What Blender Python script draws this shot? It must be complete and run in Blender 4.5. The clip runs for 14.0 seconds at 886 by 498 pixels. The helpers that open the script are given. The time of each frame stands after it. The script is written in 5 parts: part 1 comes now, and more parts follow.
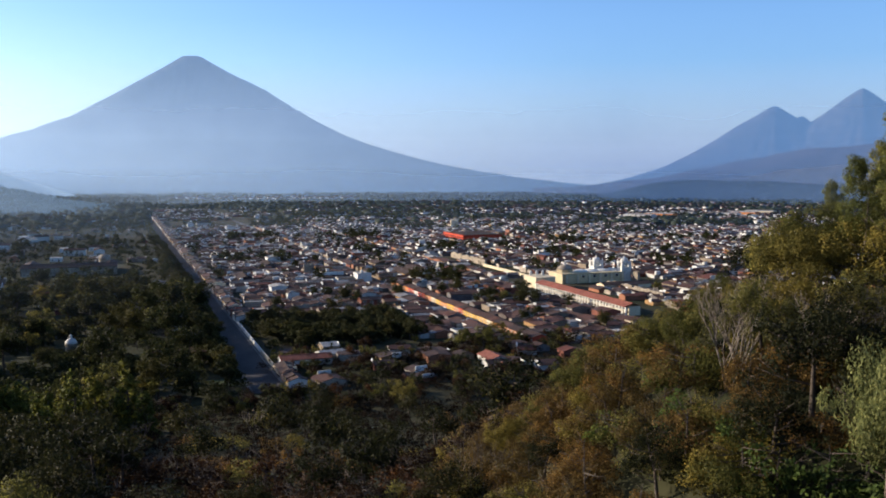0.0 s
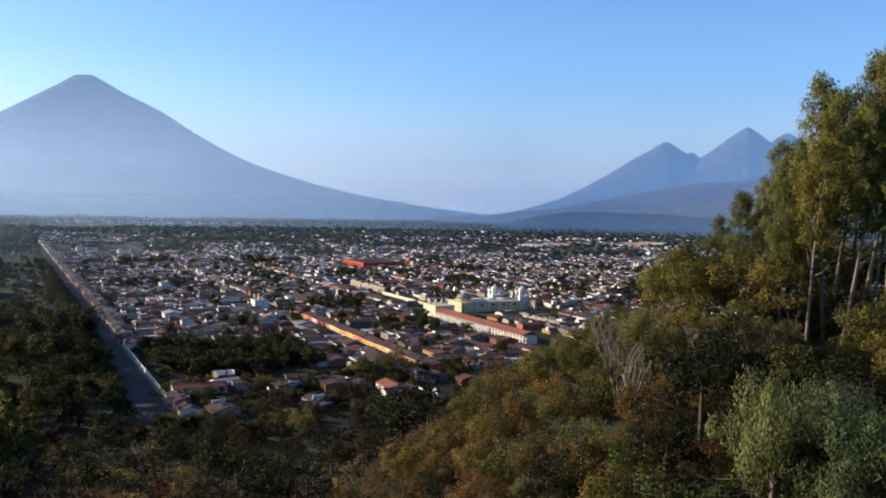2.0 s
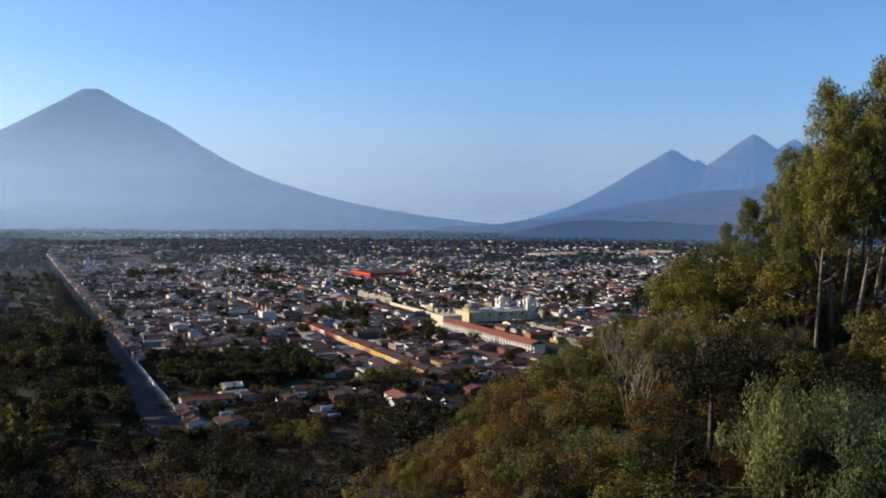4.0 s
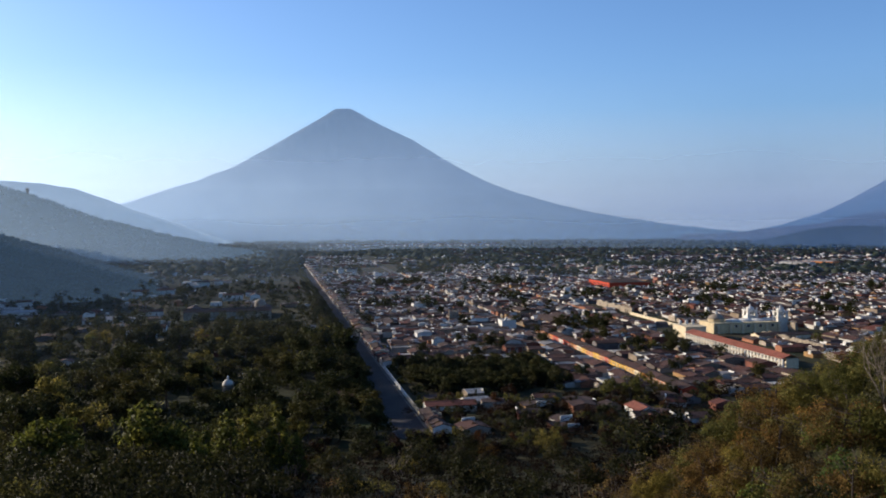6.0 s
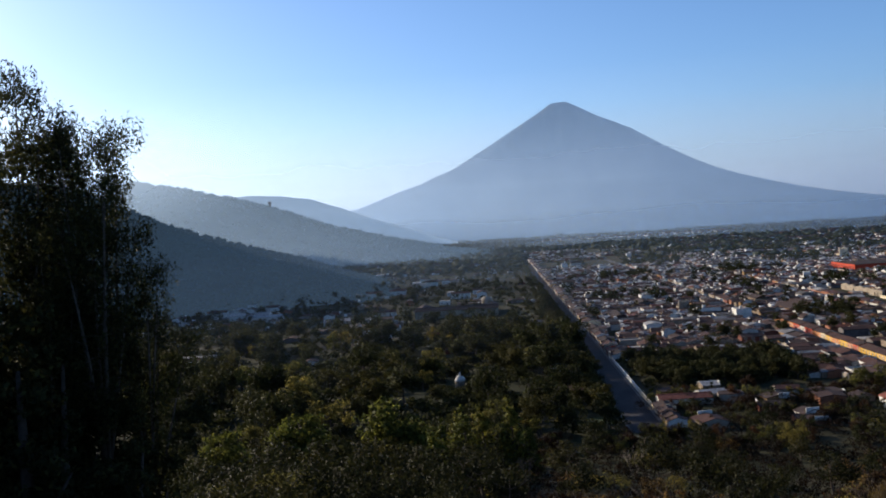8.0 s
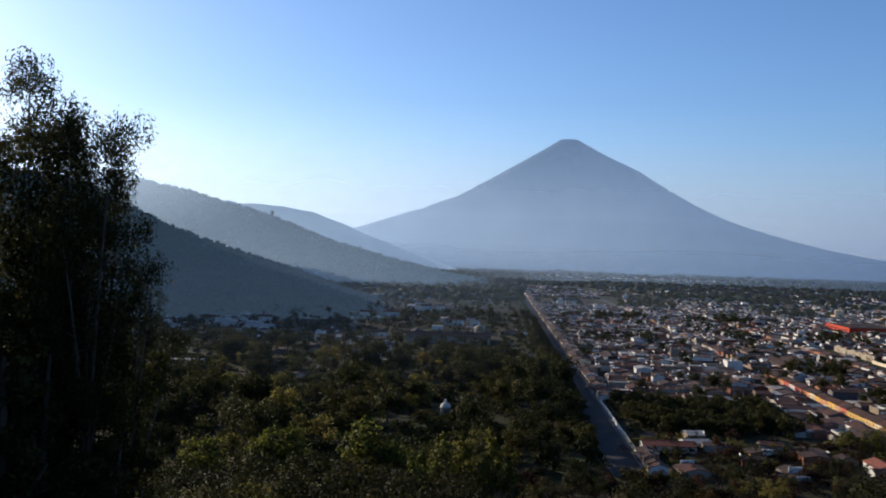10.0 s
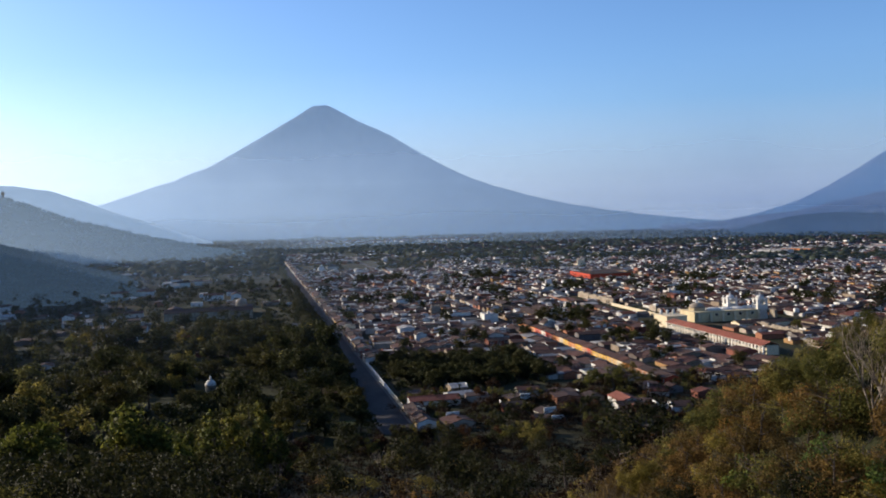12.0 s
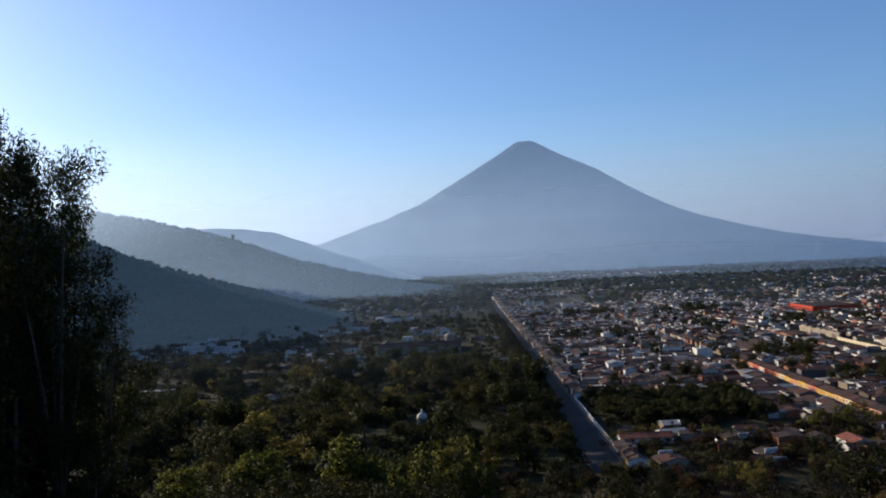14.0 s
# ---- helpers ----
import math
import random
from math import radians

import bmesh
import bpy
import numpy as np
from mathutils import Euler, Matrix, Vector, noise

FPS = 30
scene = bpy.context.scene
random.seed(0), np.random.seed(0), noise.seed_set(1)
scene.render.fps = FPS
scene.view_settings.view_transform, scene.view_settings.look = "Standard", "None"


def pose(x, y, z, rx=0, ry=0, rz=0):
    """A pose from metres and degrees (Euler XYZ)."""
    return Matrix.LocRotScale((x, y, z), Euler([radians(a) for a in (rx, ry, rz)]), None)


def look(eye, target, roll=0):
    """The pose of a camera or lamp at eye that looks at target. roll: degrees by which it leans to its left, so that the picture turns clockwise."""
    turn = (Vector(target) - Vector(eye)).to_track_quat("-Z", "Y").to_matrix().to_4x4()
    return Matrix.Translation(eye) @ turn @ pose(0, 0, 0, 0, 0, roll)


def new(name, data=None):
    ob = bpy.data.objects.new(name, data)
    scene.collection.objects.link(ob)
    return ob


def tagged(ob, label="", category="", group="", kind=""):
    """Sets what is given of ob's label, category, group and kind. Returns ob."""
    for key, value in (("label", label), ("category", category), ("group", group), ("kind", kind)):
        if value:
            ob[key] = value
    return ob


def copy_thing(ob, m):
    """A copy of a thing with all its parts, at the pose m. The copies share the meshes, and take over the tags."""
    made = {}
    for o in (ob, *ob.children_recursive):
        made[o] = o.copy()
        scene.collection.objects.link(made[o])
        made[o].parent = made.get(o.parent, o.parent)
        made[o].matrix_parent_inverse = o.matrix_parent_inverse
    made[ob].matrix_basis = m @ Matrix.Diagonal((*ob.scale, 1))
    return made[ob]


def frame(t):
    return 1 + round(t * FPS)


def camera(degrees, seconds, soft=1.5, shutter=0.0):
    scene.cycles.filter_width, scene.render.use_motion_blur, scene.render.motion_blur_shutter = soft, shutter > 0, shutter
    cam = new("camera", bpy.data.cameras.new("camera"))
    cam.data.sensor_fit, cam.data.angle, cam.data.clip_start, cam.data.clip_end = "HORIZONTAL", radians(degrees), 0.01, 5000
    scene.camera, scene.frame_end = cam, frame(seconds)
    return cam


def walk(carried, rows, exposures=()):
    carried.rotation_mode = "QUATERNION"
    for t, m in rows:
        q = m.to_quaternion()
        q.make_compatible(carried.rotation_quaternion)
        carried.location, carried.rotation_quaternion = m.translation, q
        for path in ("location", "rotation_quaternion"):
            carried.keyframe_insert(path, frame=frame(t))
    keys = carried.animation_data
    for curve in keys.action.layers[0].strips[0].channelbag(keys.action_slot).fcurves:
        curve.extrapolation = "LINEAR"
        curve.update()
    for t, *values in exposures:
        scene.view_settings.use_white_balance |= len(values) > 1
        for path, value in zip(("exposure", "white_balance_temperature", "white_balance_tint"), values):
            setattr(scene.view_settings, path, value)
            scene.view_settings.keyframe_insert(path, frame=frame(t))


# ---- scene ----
# ---------------------------------------------------------------- camera
cam = camera(50.83, 14.0, soft=1.85)
EYE, TURN = 90.0, -19.5
# seconds, turn to the left, look up, lean to the right
ROWS = [
    (0.0, 0.00, -4.93, 0.00),
    (0.5, -0.83, -4.57, -0.68),
    (1.0, -1.85, -4.44, -0.72),
    (1.5, -3.51, -3.91, -0.70),
    (2.0, -6.07, -3.15, -1.15),
    (2.2, -7.28, -2.85, -1.1),
    (2.6, -8.9, -2.6, -1.1),
    (3.2, -9.7, -2.45, -0.95),
    (3.8, -7.0, -2.5, -0.7),
    (4.3, -3.72, -2.62, -0.33),
    (4.5, -2.40, -2.65, 0.02),
    (5.0, 1.72, -2.29, 0.98),
    (5.5, 5.74, -1.97, 0.65),
    (6.0, 8.87, -2.01, 0.34),
    (6.5, 12.92, -2.74, -0.24),
    (7.0, 16.37, -2.29, 0.57),
    (7.5, 20.69, -2.73, 2.58),
    (7.7, 21.58, -2.37, 3.72),
    (8.2, 22.9, -1.6, 3.3),
    (8.8, 22.6, -0.7, 1.4),
    (9.4, 21.0, -0.1, -0.6),
    (9.8, 20.60, 0.19, -1.54),
    (10.0, 22.43, -0.32, -1.61),
    (10.2, 17.92, 0.64, 5.16),
    (10.5, 12.53, -4.51, 5.80),
    (11.0, 11.09, -7.68, 2.76),
    (11.5, 8.55, -3.59, 1.61),
    (12.0, 7.64, -2.34, 1.53),
    (12.5, 11.00, -1.11, 1.81),
    (13.0, 13.21, -0.49, 2.13),
    (13.5, 16.43, -0.88, 3.40),
    (14.0, 20.21, 0.23, 2.78),
]
EXPOSURES = [(0.0, 0.9), (2.0, 0.95), (4.5, 0.65), (6.0, 0.58), (7.5, 0.5), (10.0, 0.42), (10.5, 0.25), (11.0, 0.6), (11.5, 0.75), (12.5, 0.55), (13.5, 0.38), (14.0, 0.33)]
walk(cam, [(t, pose(0, 0, EYE, 90 + pitch, roll, yaw + TURN)) for t, yaw, pitch, roll in ROWS], [(t, e, 5780, 12) for t, e in EXPOSURES])

# ---------------------------------------------------------------- world and light
SUN_AZ, SUN_EL = -54.0, 16.5      # degrees from +Y to the right, and above the horizon
world = bpy.data.worlds.new("world")
scene.world = world
world.use_nodes = True
wt = world.node_tree
sky = wt.nodes.new("ShaderNodeTexSky")
sky.sky_type = "NISHITA"
sky.sun_disc = False
sky.sun_elevation, sky.sun_rotation = radians(SUN_EL), radians(SUN_AZ)
sky.altitude, sky.air_density, sky.dust_density, sky.ozone_density = 1500, 1.0, 3.4, 4.0
wt.nodes["Background"].inputs["Strength"].default_value = 0.11
wt.links.new(sky.outputs[0], wt.nodes["Background"].inputs[0])

sun = new("sun", bpy.data.lights.new("sun", "SUN"))
sun.data.energy, sun.data.angle, sun.data.color = 5.0, radians(0.6), (1.0, 0.82, 0.58)
sun.matrix_world = look((0, 0, 0), (-math.sin(radians(SUN_AZ)) * math.cos(radians(SUN_EL)),
                                    -math.cos(radians(SUN_AZ)) * math.cos(radians(SUN_EL)), -math.sin(radians(SUN_EL))))


# ---------------------------------------------------------------- helpers
def polar(az, d):
    return d * math.sin(radians(az)), d * math.cos(radians(az))


def smooth(a, b, v):
    v = min(1.0, max(0.0, (v - a) / (b - a)))
    return v * v * (3 - 2 * v)


def mesh_of(name, verts, faces, mats=(), face_mats=None, shade=False):
    me = bpy.data.meshes.new(name)
    me.from_pydata(verts, [], faces)
    for m in mats:
        me.materials.append(m)
    if face_mats is not None:
        me.polygons.foreach_set("material_index", face_mats)
    if shade:
        me.polygons.foreach_set("use_smooth", [True] * len(me.polygons))
    me.update()
    return me


class Build:
    """Collects boxes, prisms and lathes into one mesh."""

    def __init__(self):
        self.v, self.f, self.m = [], [], []

    def add(self, verts, faces, mat=0):
        n = len(self.v)
        self.v += [tuple(p) for p in verts]
        self.f += [tuple(n + i for i in f) for f in faces]
        self.m += [mat] * len(faces)
        return self

    def box(self, x0, x1, y0, y1, z0, z1, mat=0):
        v = [(x, y, z) for z in (z0, z1) for y in (y0, y1) for x in (x0, x1)]
        return self.add(v, [(0, 2, 3, 1), (4, 5, 7, 6), (0, 1, 5, 4), (1, 3, 7, 5), (3, 2, 6, 7), (2, 0, 4, 6)], mat)

    def lathe(self, prof, n=12, cx=0, cy=0, mat=0):
        v, f = [], []
        for r, z in prof:
            for i in range(n):
                a = 2 * math.pi * i / n
                v.append((cx + r * math.cos(a), cy + r * math.sin(a), z))
        for k in range(len(prof) - 1):
            for i in range(n):
                j = (i + 1) % n
                f.append((k * n + i, k * n + j, (k + 1) * n + j, (k + 1) * n + i))
        f.append(tuple(range(n - 1, -1, -1)))
        f.append(tuple(range((len(prof) - 1) * n, len(prof) * n)))
        return self.add(v, f, mat)

    def tube(self, pts, radii, n=6, mat=0):
        v, f = [], []
        for k, p in enumerate(pts):
            p = Vector(p)
            a = Vector(pts[min(k + 1, len(pts) - 1)]) - Vector(pts[max(k - 1, 0)])
            a.normalize()
            s = a.orthogonal().normalized()
            t = a.cross(s)
            for i in range(n):
                g = 2 * math.pi * i / n
                v.append(p + radii[k] * (math.cos(g) * s + math.sin(g) * t))
        for k in range(len(pts) - 1):
            for i in range(n):
                j = (i + 1) % n
                f.append((k * n + i, k * n + j, (k + 1) * n + j, (k + 1) * n + i))
        f.append(tuple(range(n - 1, -1, -1)))
        f.append(tuple(range((len(pts) - 1) * n, len(pts) * n)))
        return self.add(v, f, mat)

    def mesh(self, name, *mats, shade=False):
        return mesh_of(name, self.v, self.f, mats, self.m, shade)


def part(name, me, parent, label=""):
    ob = new(name, me)
    ob.parent = parent
    return tagged(ob, label)


# ---------------------------------------------------------------- materials
def nodes_of(name):
    m = bpy.data.materials.new(name)
    m.use_nodes = True
    t = m.node_tree
    return m, t, t.nodes["Principled BSDF"]


def link(t, a, b):
    t.links.new(a, b)


def ramp(t, fac, stops):
    r = t.nodes.new("ShaderNodeValToRGB")
    r.color_ramp.elements[0].position, r.color_ramp.elements[0].color = stops[0][0], (*stops[0][1], 1)
    r.color_ramp.elements[1].position, r.color_ramp.elements[1].color = stops[-1][0], (*stops[-1][1], 1)
    for p, c in stops[1:-1]:
        r.color_ramp.elements.new(p).color = (*c, 1)
    link(t, fac, r.inputs[0])
    return r.outputs[0]


def noise_tex(t, scale, detail=4, rough=0.6):
    n = t.nodes.new("ShaderNodeTexNoise")
    c = t.nodes.new("ShaderNodeNewGeometry")
    n.inputs["Scale"].default_value, n.inputs["Detail"].default_value, n.inputs["Roughness"].default_value = scale, detail, rough
    link(t, c.outputs["Position"], n.inputs["Vector"])
    return n.outputs["Fac"]


def mix(t, fac, a, b, how="MIX"):
    n = t.nodes.new("ShaderNodeMix")
    n.data_type, n.blend_type = "RGBA", how
    for sock, v in ((n.inputs[0], fac), (n.inputs[6], a), (n.inputs[7], b)):
        if isinstance(v, (int, float)):
            sock.default_value = v
        elif isinstance(v, tuple):
            sock.default_value = (*v, 1)
        else:
            link(t, v, sock)
    return n.outputs[2]


def bump(t, b, height, strength, dist):
    n = t.nodes.new("ShaderNodeBump")
    n.inputs["Strength"].default_value, n.inputs["Distance"].default_value = strength, dist
    link(t, height, n.inputs["Height"])
    link(t, n.outputs[0], b.inputs["Normal"])


def surface(name, stops, grain=1.5, rough=0.9, per_object=True, stain=0.25, bump_d=0.05, island=False):
    """Painted or weathered surface: a colour per object, stains at two scales, fine relief."""
    m, t, b = nodes_of(name)
    if per_object:
        each = t.nodes.new("ShaderNodeNewGeometry").outputs["Random Per Island"] if island else t.nodes.new("ShaderNodeObjectInfo").outputs["Random"]
        base = ramp(t, each, stops)
        t.nodes[-1].color_ramp.interpolation = "CONSTANT" if len(stops) > 3 else "LINEAR"
    else:
        base = ramp(t, noise_tex(t, grain * 0.15), stops)
    spots = ramp(t, noise_tex(t, grain), [(0.3, (1 - stain * 2,) * 3), (0.62, (1, 1, 1))])
    wide = ramp(t, noise_tex(t, grain * 0.12), [(0.35, (1 - stain,) * 3), (0.65, (1.0, 1.0, 1.0))])
    c = mix(t, 1.0, base, spots, "MULTIPLY")
    c = mix(t, 1.0, c, wide, "MULTIPLY")
    link(t, c, b.inputs["Base Color"])
    b.inputs["Roughness"].default_value = rough
    b.inputs["Specular IOR Level"].default_value = 0.25
    bump(t, b, noise_tex(t, grain * 4), 0.4, bump_d)
    return m


def leaf_material(name, dark, light, tip, thin=0.4):
    """Leaves: each with a tone of its own, some light passing through."""
    m, t, b = nodes_of(name)
    g = t.nodes.new("ShaderNodeNewGeometry")
    info = t.nodes.new("ShaderNodeObjectInfo")
    c = ramp(t, g.outputs["Random Per Island"], [(0.0, dark), (0.7, light), (1.0, tip)])
    v = ramp(t, info.outputs["Random"], [(0.0, (0.65, 0.7, 0.6)), (0.5, (1, 1, 1)), (1.0, (1.3, 1.1, 0.8))])
    c = mix(t, 1.0, c, v, "MULTIPLY")
    link(t, c, b.inputs["Base Color"])
    b.inputs["Roughness"].default_value = 0.7
    b.inputs["Specular IOR Level"].default_value = 0.1
    tr = t.nodes.new("ShaderNodeBsdfTranslucent")
    link(t, c, tr.inputs[0])
    mx = t.nodes.new("ShaderNodeMixShader")
    mx.inputs[0].default_value = thin
    link(t, b.outputs[0], mx.inputs[1])
    link(t, tr.outputs[0], mx.inputs[2])
    link(t, mx.outputs[0], t.nodes["Material Output"].inputs[0])
    return m


WASHES = [(0, (0.56, 0.53, 0.47)), (0.2, (0.4, 0.33, 0.25)), (0.34, (0.26, 0.2, 0.14)), (0.47, (0.33, 0.14, 0.075)), (0.57, (0.34, 0.2, 0.08)), (0.65, (0.17, 0.15, 0.14)),
          (0.77, (0.2, 0.07, 0.045)), (0.87, (0.12, 0.095, 0.08)), (0.95, (0.7, 0.68, 0.63))]
WALL = surface("lime_washed_wall", WASHES)
MANY_WALLS = surface("lime_washed_walls", WASHES, island=True)
PLAIN_WHITE = surface("white_wall", [(0, (0.8, 0.78, 0.72)), (1, (0.72, 0.68, 0.6))])
TILE = surface("clay_tile_roof", [(0, (0.06, 0.03, 0.024)), (0.5, (0.1, 0.042, 0.03)), (1, (0.07, 0.042, 0.034))], grain=0.9, stain=0.3, bump_d=0.15)
MANY_ROOFS = surface("town_roofs", [(0, (0.055, 0.028, 0.023)), (0.3, (0.09, 0.04, 0.03)), (0.55, (0.065, 0.04, 0.034)), (0.76, (0.14, 0.046, 0.03)), (0.83, (0.26, 0.25, 0.25)), (0.9, (0.12, 0.11, 0.105)), (0.97, (0.42, 0.4, 0.37))], grain=0.9, stain=0.3, bump_d=0.15, island=True)
DARK_TILE = surface("old_dark_tile_roof", [(0, (0.045, 0.028, 0.024)), (1, (0.065, 0.035, 0.027))], grain=0.9, stain=0.3, bump_d=0.15)
TIN = surface("tin_roof", [(0, (0.28, 0.29, 0.3)), (0.5, (0.2, 0.19, 0.18)), (1, (0.36, 0.34, 0.32))], grain=0.7, rough=0.6)
FLAT = surface("terrace_roof", [(0, (0.32, 0.29, 0.26)), (1, (0.45, 0.42, 0.38))], grain=0.6)
WOOD = surface("dark_wood", [(0, (0.08, 0.045, 0.025)), (1, (0.14, 0.08, 0.05))], grain=3)
GLASS, _t, _b = nodes_of("window_glass")
_b.inputs["Base Color"].default_value, _b.inputs["Roughness"].default_value = (0.03, 0.035, 0.04, 1), 0.12
ASPHALT = surface("road_paving", [(0.3, (0.032, 0.028, 0.03)), (0.7, (0.05, 0.044, 0.044))], grain=0.8, per_object=False)
PAVING = surface("pavement_stone", [(0.3, (0.12, 0.115, 0.11)), (0.7, (0.18, 0.17, 0.155))], grain=1.2, per_object=False)
BARK = surface("bark", [(0, (0.06, 0.045, 0.034)), (1, (0.12, 0.095, 0.075))], grain=4)
PALE_BARK = surface("pale_bark", [(0, (0.15, 0.12, 0.09)), (1, (0.24, 0.19, 0.145))], grain=4)
DRY_WOOD = surface("bleached_dry_wood", [(0, (0.22, 0.18, 0.14)), (1, (0.29, 0.24, 0.19))], grain=4)
LEAF_DARK = leaf_material("dark_green_leaves", (0.018, 0.021, 0.008), (0.034, 0.037, 0.012), (0.07, 0.067, 0.02))
# LEAF_DARK at 0.6: the shade of the near slopes put into the colour
LEAF_DARK_SHADED = leaf_material("dark_green_shaded_leaves", (0.011, 0.013, 0.005), (0.02, 0.022, 0.008), (0.042, 0.04, 0.012))
LEAF_OLIVE = leaf_material("olive_leaves", (0.06, 0.06, 0.017), (0.125, 0.115, 0.03), (0.21, 0.185, 0.05), 0.5)
LEAF_BROWN = leaf_material("dry_brown_leaves", (0.052, 0.034, 0.012), (0.11, 0.07, 0.022), (0.2, 0.13, 0.04), 0.45)
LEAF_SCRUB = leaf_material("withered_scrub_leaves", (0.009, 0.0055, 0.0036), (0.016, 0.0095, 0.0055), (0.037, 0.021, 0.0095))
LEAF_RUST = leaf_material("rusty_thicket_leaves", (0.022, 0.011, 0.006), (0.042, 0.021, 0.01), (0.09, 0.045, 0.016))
LEAF_GREEN = leaf_material("fresh_green_leaves", (0.032, 0.05, 0.013), (0.075, 0.11, 0.028), (0.15, 0.18, 0.045), 0.5)
LEAF_GREY = leaf_material("grey_green_leaves", (0.065, 0.085, 0.04), (0.14, 0.175, 0.08), (0.25, 0.28, 0.13), 0.5)
LEAF_EUCA = leaf_material("eucalyptus_leaves", (0.085, 0.09, 0.026), (0.175, 0.175, 0.05), (0.28, 0.265, 0.085), 0.5)
LEAF_YELLOW = leaf_material("yellow_green_leaves", (0.04, 0.046, 0.01), (0.1, 0.107, 0.021), (0.2, 0.19, 0.036), 0.45)

GROUND, _t, _b = nodes_of("earth_and_grass")
_c = ramp(_t, noise_tex(_t, 0.012, 6), [(0.35, (0.02, 0.025, 0.011)), (0.5, (0.035, 0.036, 0.017)), (0.65, (0.055, 0.046, 0.03))])
_c = mix(_t, 0.6, _c, ramp(_t, noise_tex(_t, 0.4, 5), [(0.3, (0.4, 0.4, 0.4)), (0.7, (1.2, 1.15, 1.0))]), "MULTIPLY")
link(_t, _c, _b.inputs["Base Color"])
_b.inputs["Roughness"].default_value = 1.0
_b.inputs["Specular IOR Level"].default_value = 0.1
GRASS = surface("lawn", [(0.3, (0.03, 0.05, 0.012)), (0.7, (0.06, 0.085, 0.022))], grain=0.8, per_object=False)


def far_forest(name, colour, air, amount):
    """Wooded slopes kilometres off; the blue haze before them is painted in as emission."""
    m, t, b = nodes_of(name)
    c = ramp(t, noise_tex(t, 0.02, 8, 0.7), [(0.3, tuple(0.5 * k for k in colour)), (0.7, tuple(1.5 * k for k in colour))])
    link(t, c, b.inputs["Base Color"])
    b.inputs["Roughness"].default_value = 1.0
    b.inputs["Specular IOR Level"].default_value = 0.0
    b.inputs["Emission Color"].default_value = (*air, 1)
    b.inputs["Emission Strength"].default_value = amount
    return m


# the last two values paint each slope's haze as a glow of its own
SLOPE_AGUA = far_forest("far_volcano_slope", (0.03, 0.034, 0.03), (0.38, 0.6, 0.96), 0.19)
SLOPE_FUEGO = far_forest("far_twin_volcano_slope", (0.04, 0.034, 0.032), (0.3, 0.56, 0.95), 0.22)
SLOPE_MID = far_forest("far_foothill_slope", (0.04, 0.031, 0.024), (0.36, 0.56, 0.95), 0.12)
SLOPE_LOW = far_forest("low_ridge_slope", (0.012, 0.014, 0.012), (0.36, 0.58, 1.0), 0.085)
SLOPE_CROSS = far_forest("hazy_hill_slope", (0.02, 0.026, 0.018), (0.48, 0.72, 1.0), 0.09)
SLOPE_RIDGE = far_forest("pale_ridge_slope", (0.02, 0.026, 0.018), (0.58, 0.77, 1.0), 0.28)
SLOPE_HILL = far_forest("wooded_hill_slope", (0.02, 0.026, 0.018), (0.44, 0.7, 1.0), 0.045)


def mist_material(name, colour, stops, z0, z1, through_it, side=None, sunward_bank=None):
    """Haze as a thin sheet, sunlit from before and behind; its density follows the height."""
    m, t, b = nodes_of(name)
    t.nodes.remove(b)
    g = t.nodes.new("ShaderNodeNewGeometry")
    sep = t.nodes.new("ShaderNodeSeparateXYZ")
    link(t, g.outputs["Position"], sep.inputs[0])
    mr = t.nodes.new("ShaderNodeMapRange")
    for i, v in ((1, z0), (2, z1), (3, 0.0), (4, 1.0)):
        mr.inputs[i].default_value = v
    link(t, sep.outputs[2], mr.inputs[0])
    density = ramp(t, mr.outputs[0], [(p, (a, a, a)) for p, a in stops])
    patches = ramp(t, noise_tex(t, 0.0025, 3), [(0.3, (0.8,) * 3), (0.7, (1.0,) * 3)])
    if side:                               # density fades across x; most sheets put more haze on the sunward side
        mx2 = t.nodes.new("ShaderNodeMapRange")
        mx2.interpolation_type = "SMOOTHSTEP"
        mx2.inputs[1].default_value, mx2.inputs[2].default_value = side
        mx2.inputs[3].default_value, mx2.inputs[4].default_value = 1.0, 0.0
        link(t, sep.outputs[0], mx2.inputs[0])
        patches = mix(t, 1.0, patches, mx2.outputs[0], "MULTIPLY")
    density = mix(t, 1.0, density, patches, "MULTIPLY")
    if sunward_bank:                               # second, higher bank added as glow on the sunward side, thinning x0 to x1
        bank, x0, x1 = sunward_bank
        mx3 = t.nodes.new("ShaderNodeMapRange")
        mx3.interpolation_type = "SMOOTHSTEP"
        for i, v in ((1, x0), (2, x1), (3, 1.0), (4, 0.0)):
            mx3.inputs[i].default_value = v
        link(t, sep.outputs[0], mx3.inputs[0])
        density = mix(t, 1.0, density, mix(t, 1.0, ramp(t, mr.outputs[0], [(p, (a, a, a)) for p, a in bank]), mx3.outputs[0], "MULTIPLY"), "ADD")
    tp = t.nodes.new("ShaderNodeBsdfTransparent")
    tl = t.nodes.new("ShaderNodeBsdfTranslucent")
    df = t.nodes.new("ShaderNodeBsdfDiffuse")
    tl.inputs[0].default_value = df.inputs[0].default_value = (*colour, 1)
    both, mx = t.nodes.new("ShaderNodeMixShader"), t.nodes.new("ShaderNodeMixShader")
    both.inputs[0].default_value = through_it
    link(t, df.outputs[0], both.inputs[1])
    link(t, tl.outputs[0], both.inputs[2])
    link(t, density, mx.inputs[0])
    link(t, tp.outputs[0], mx.inputs[1])
    link(t, both.outputs[0], mx.inputs[2])
    link(t, mx.outputs[0], t.nodes["Material Output"].inputs[0])
    return m


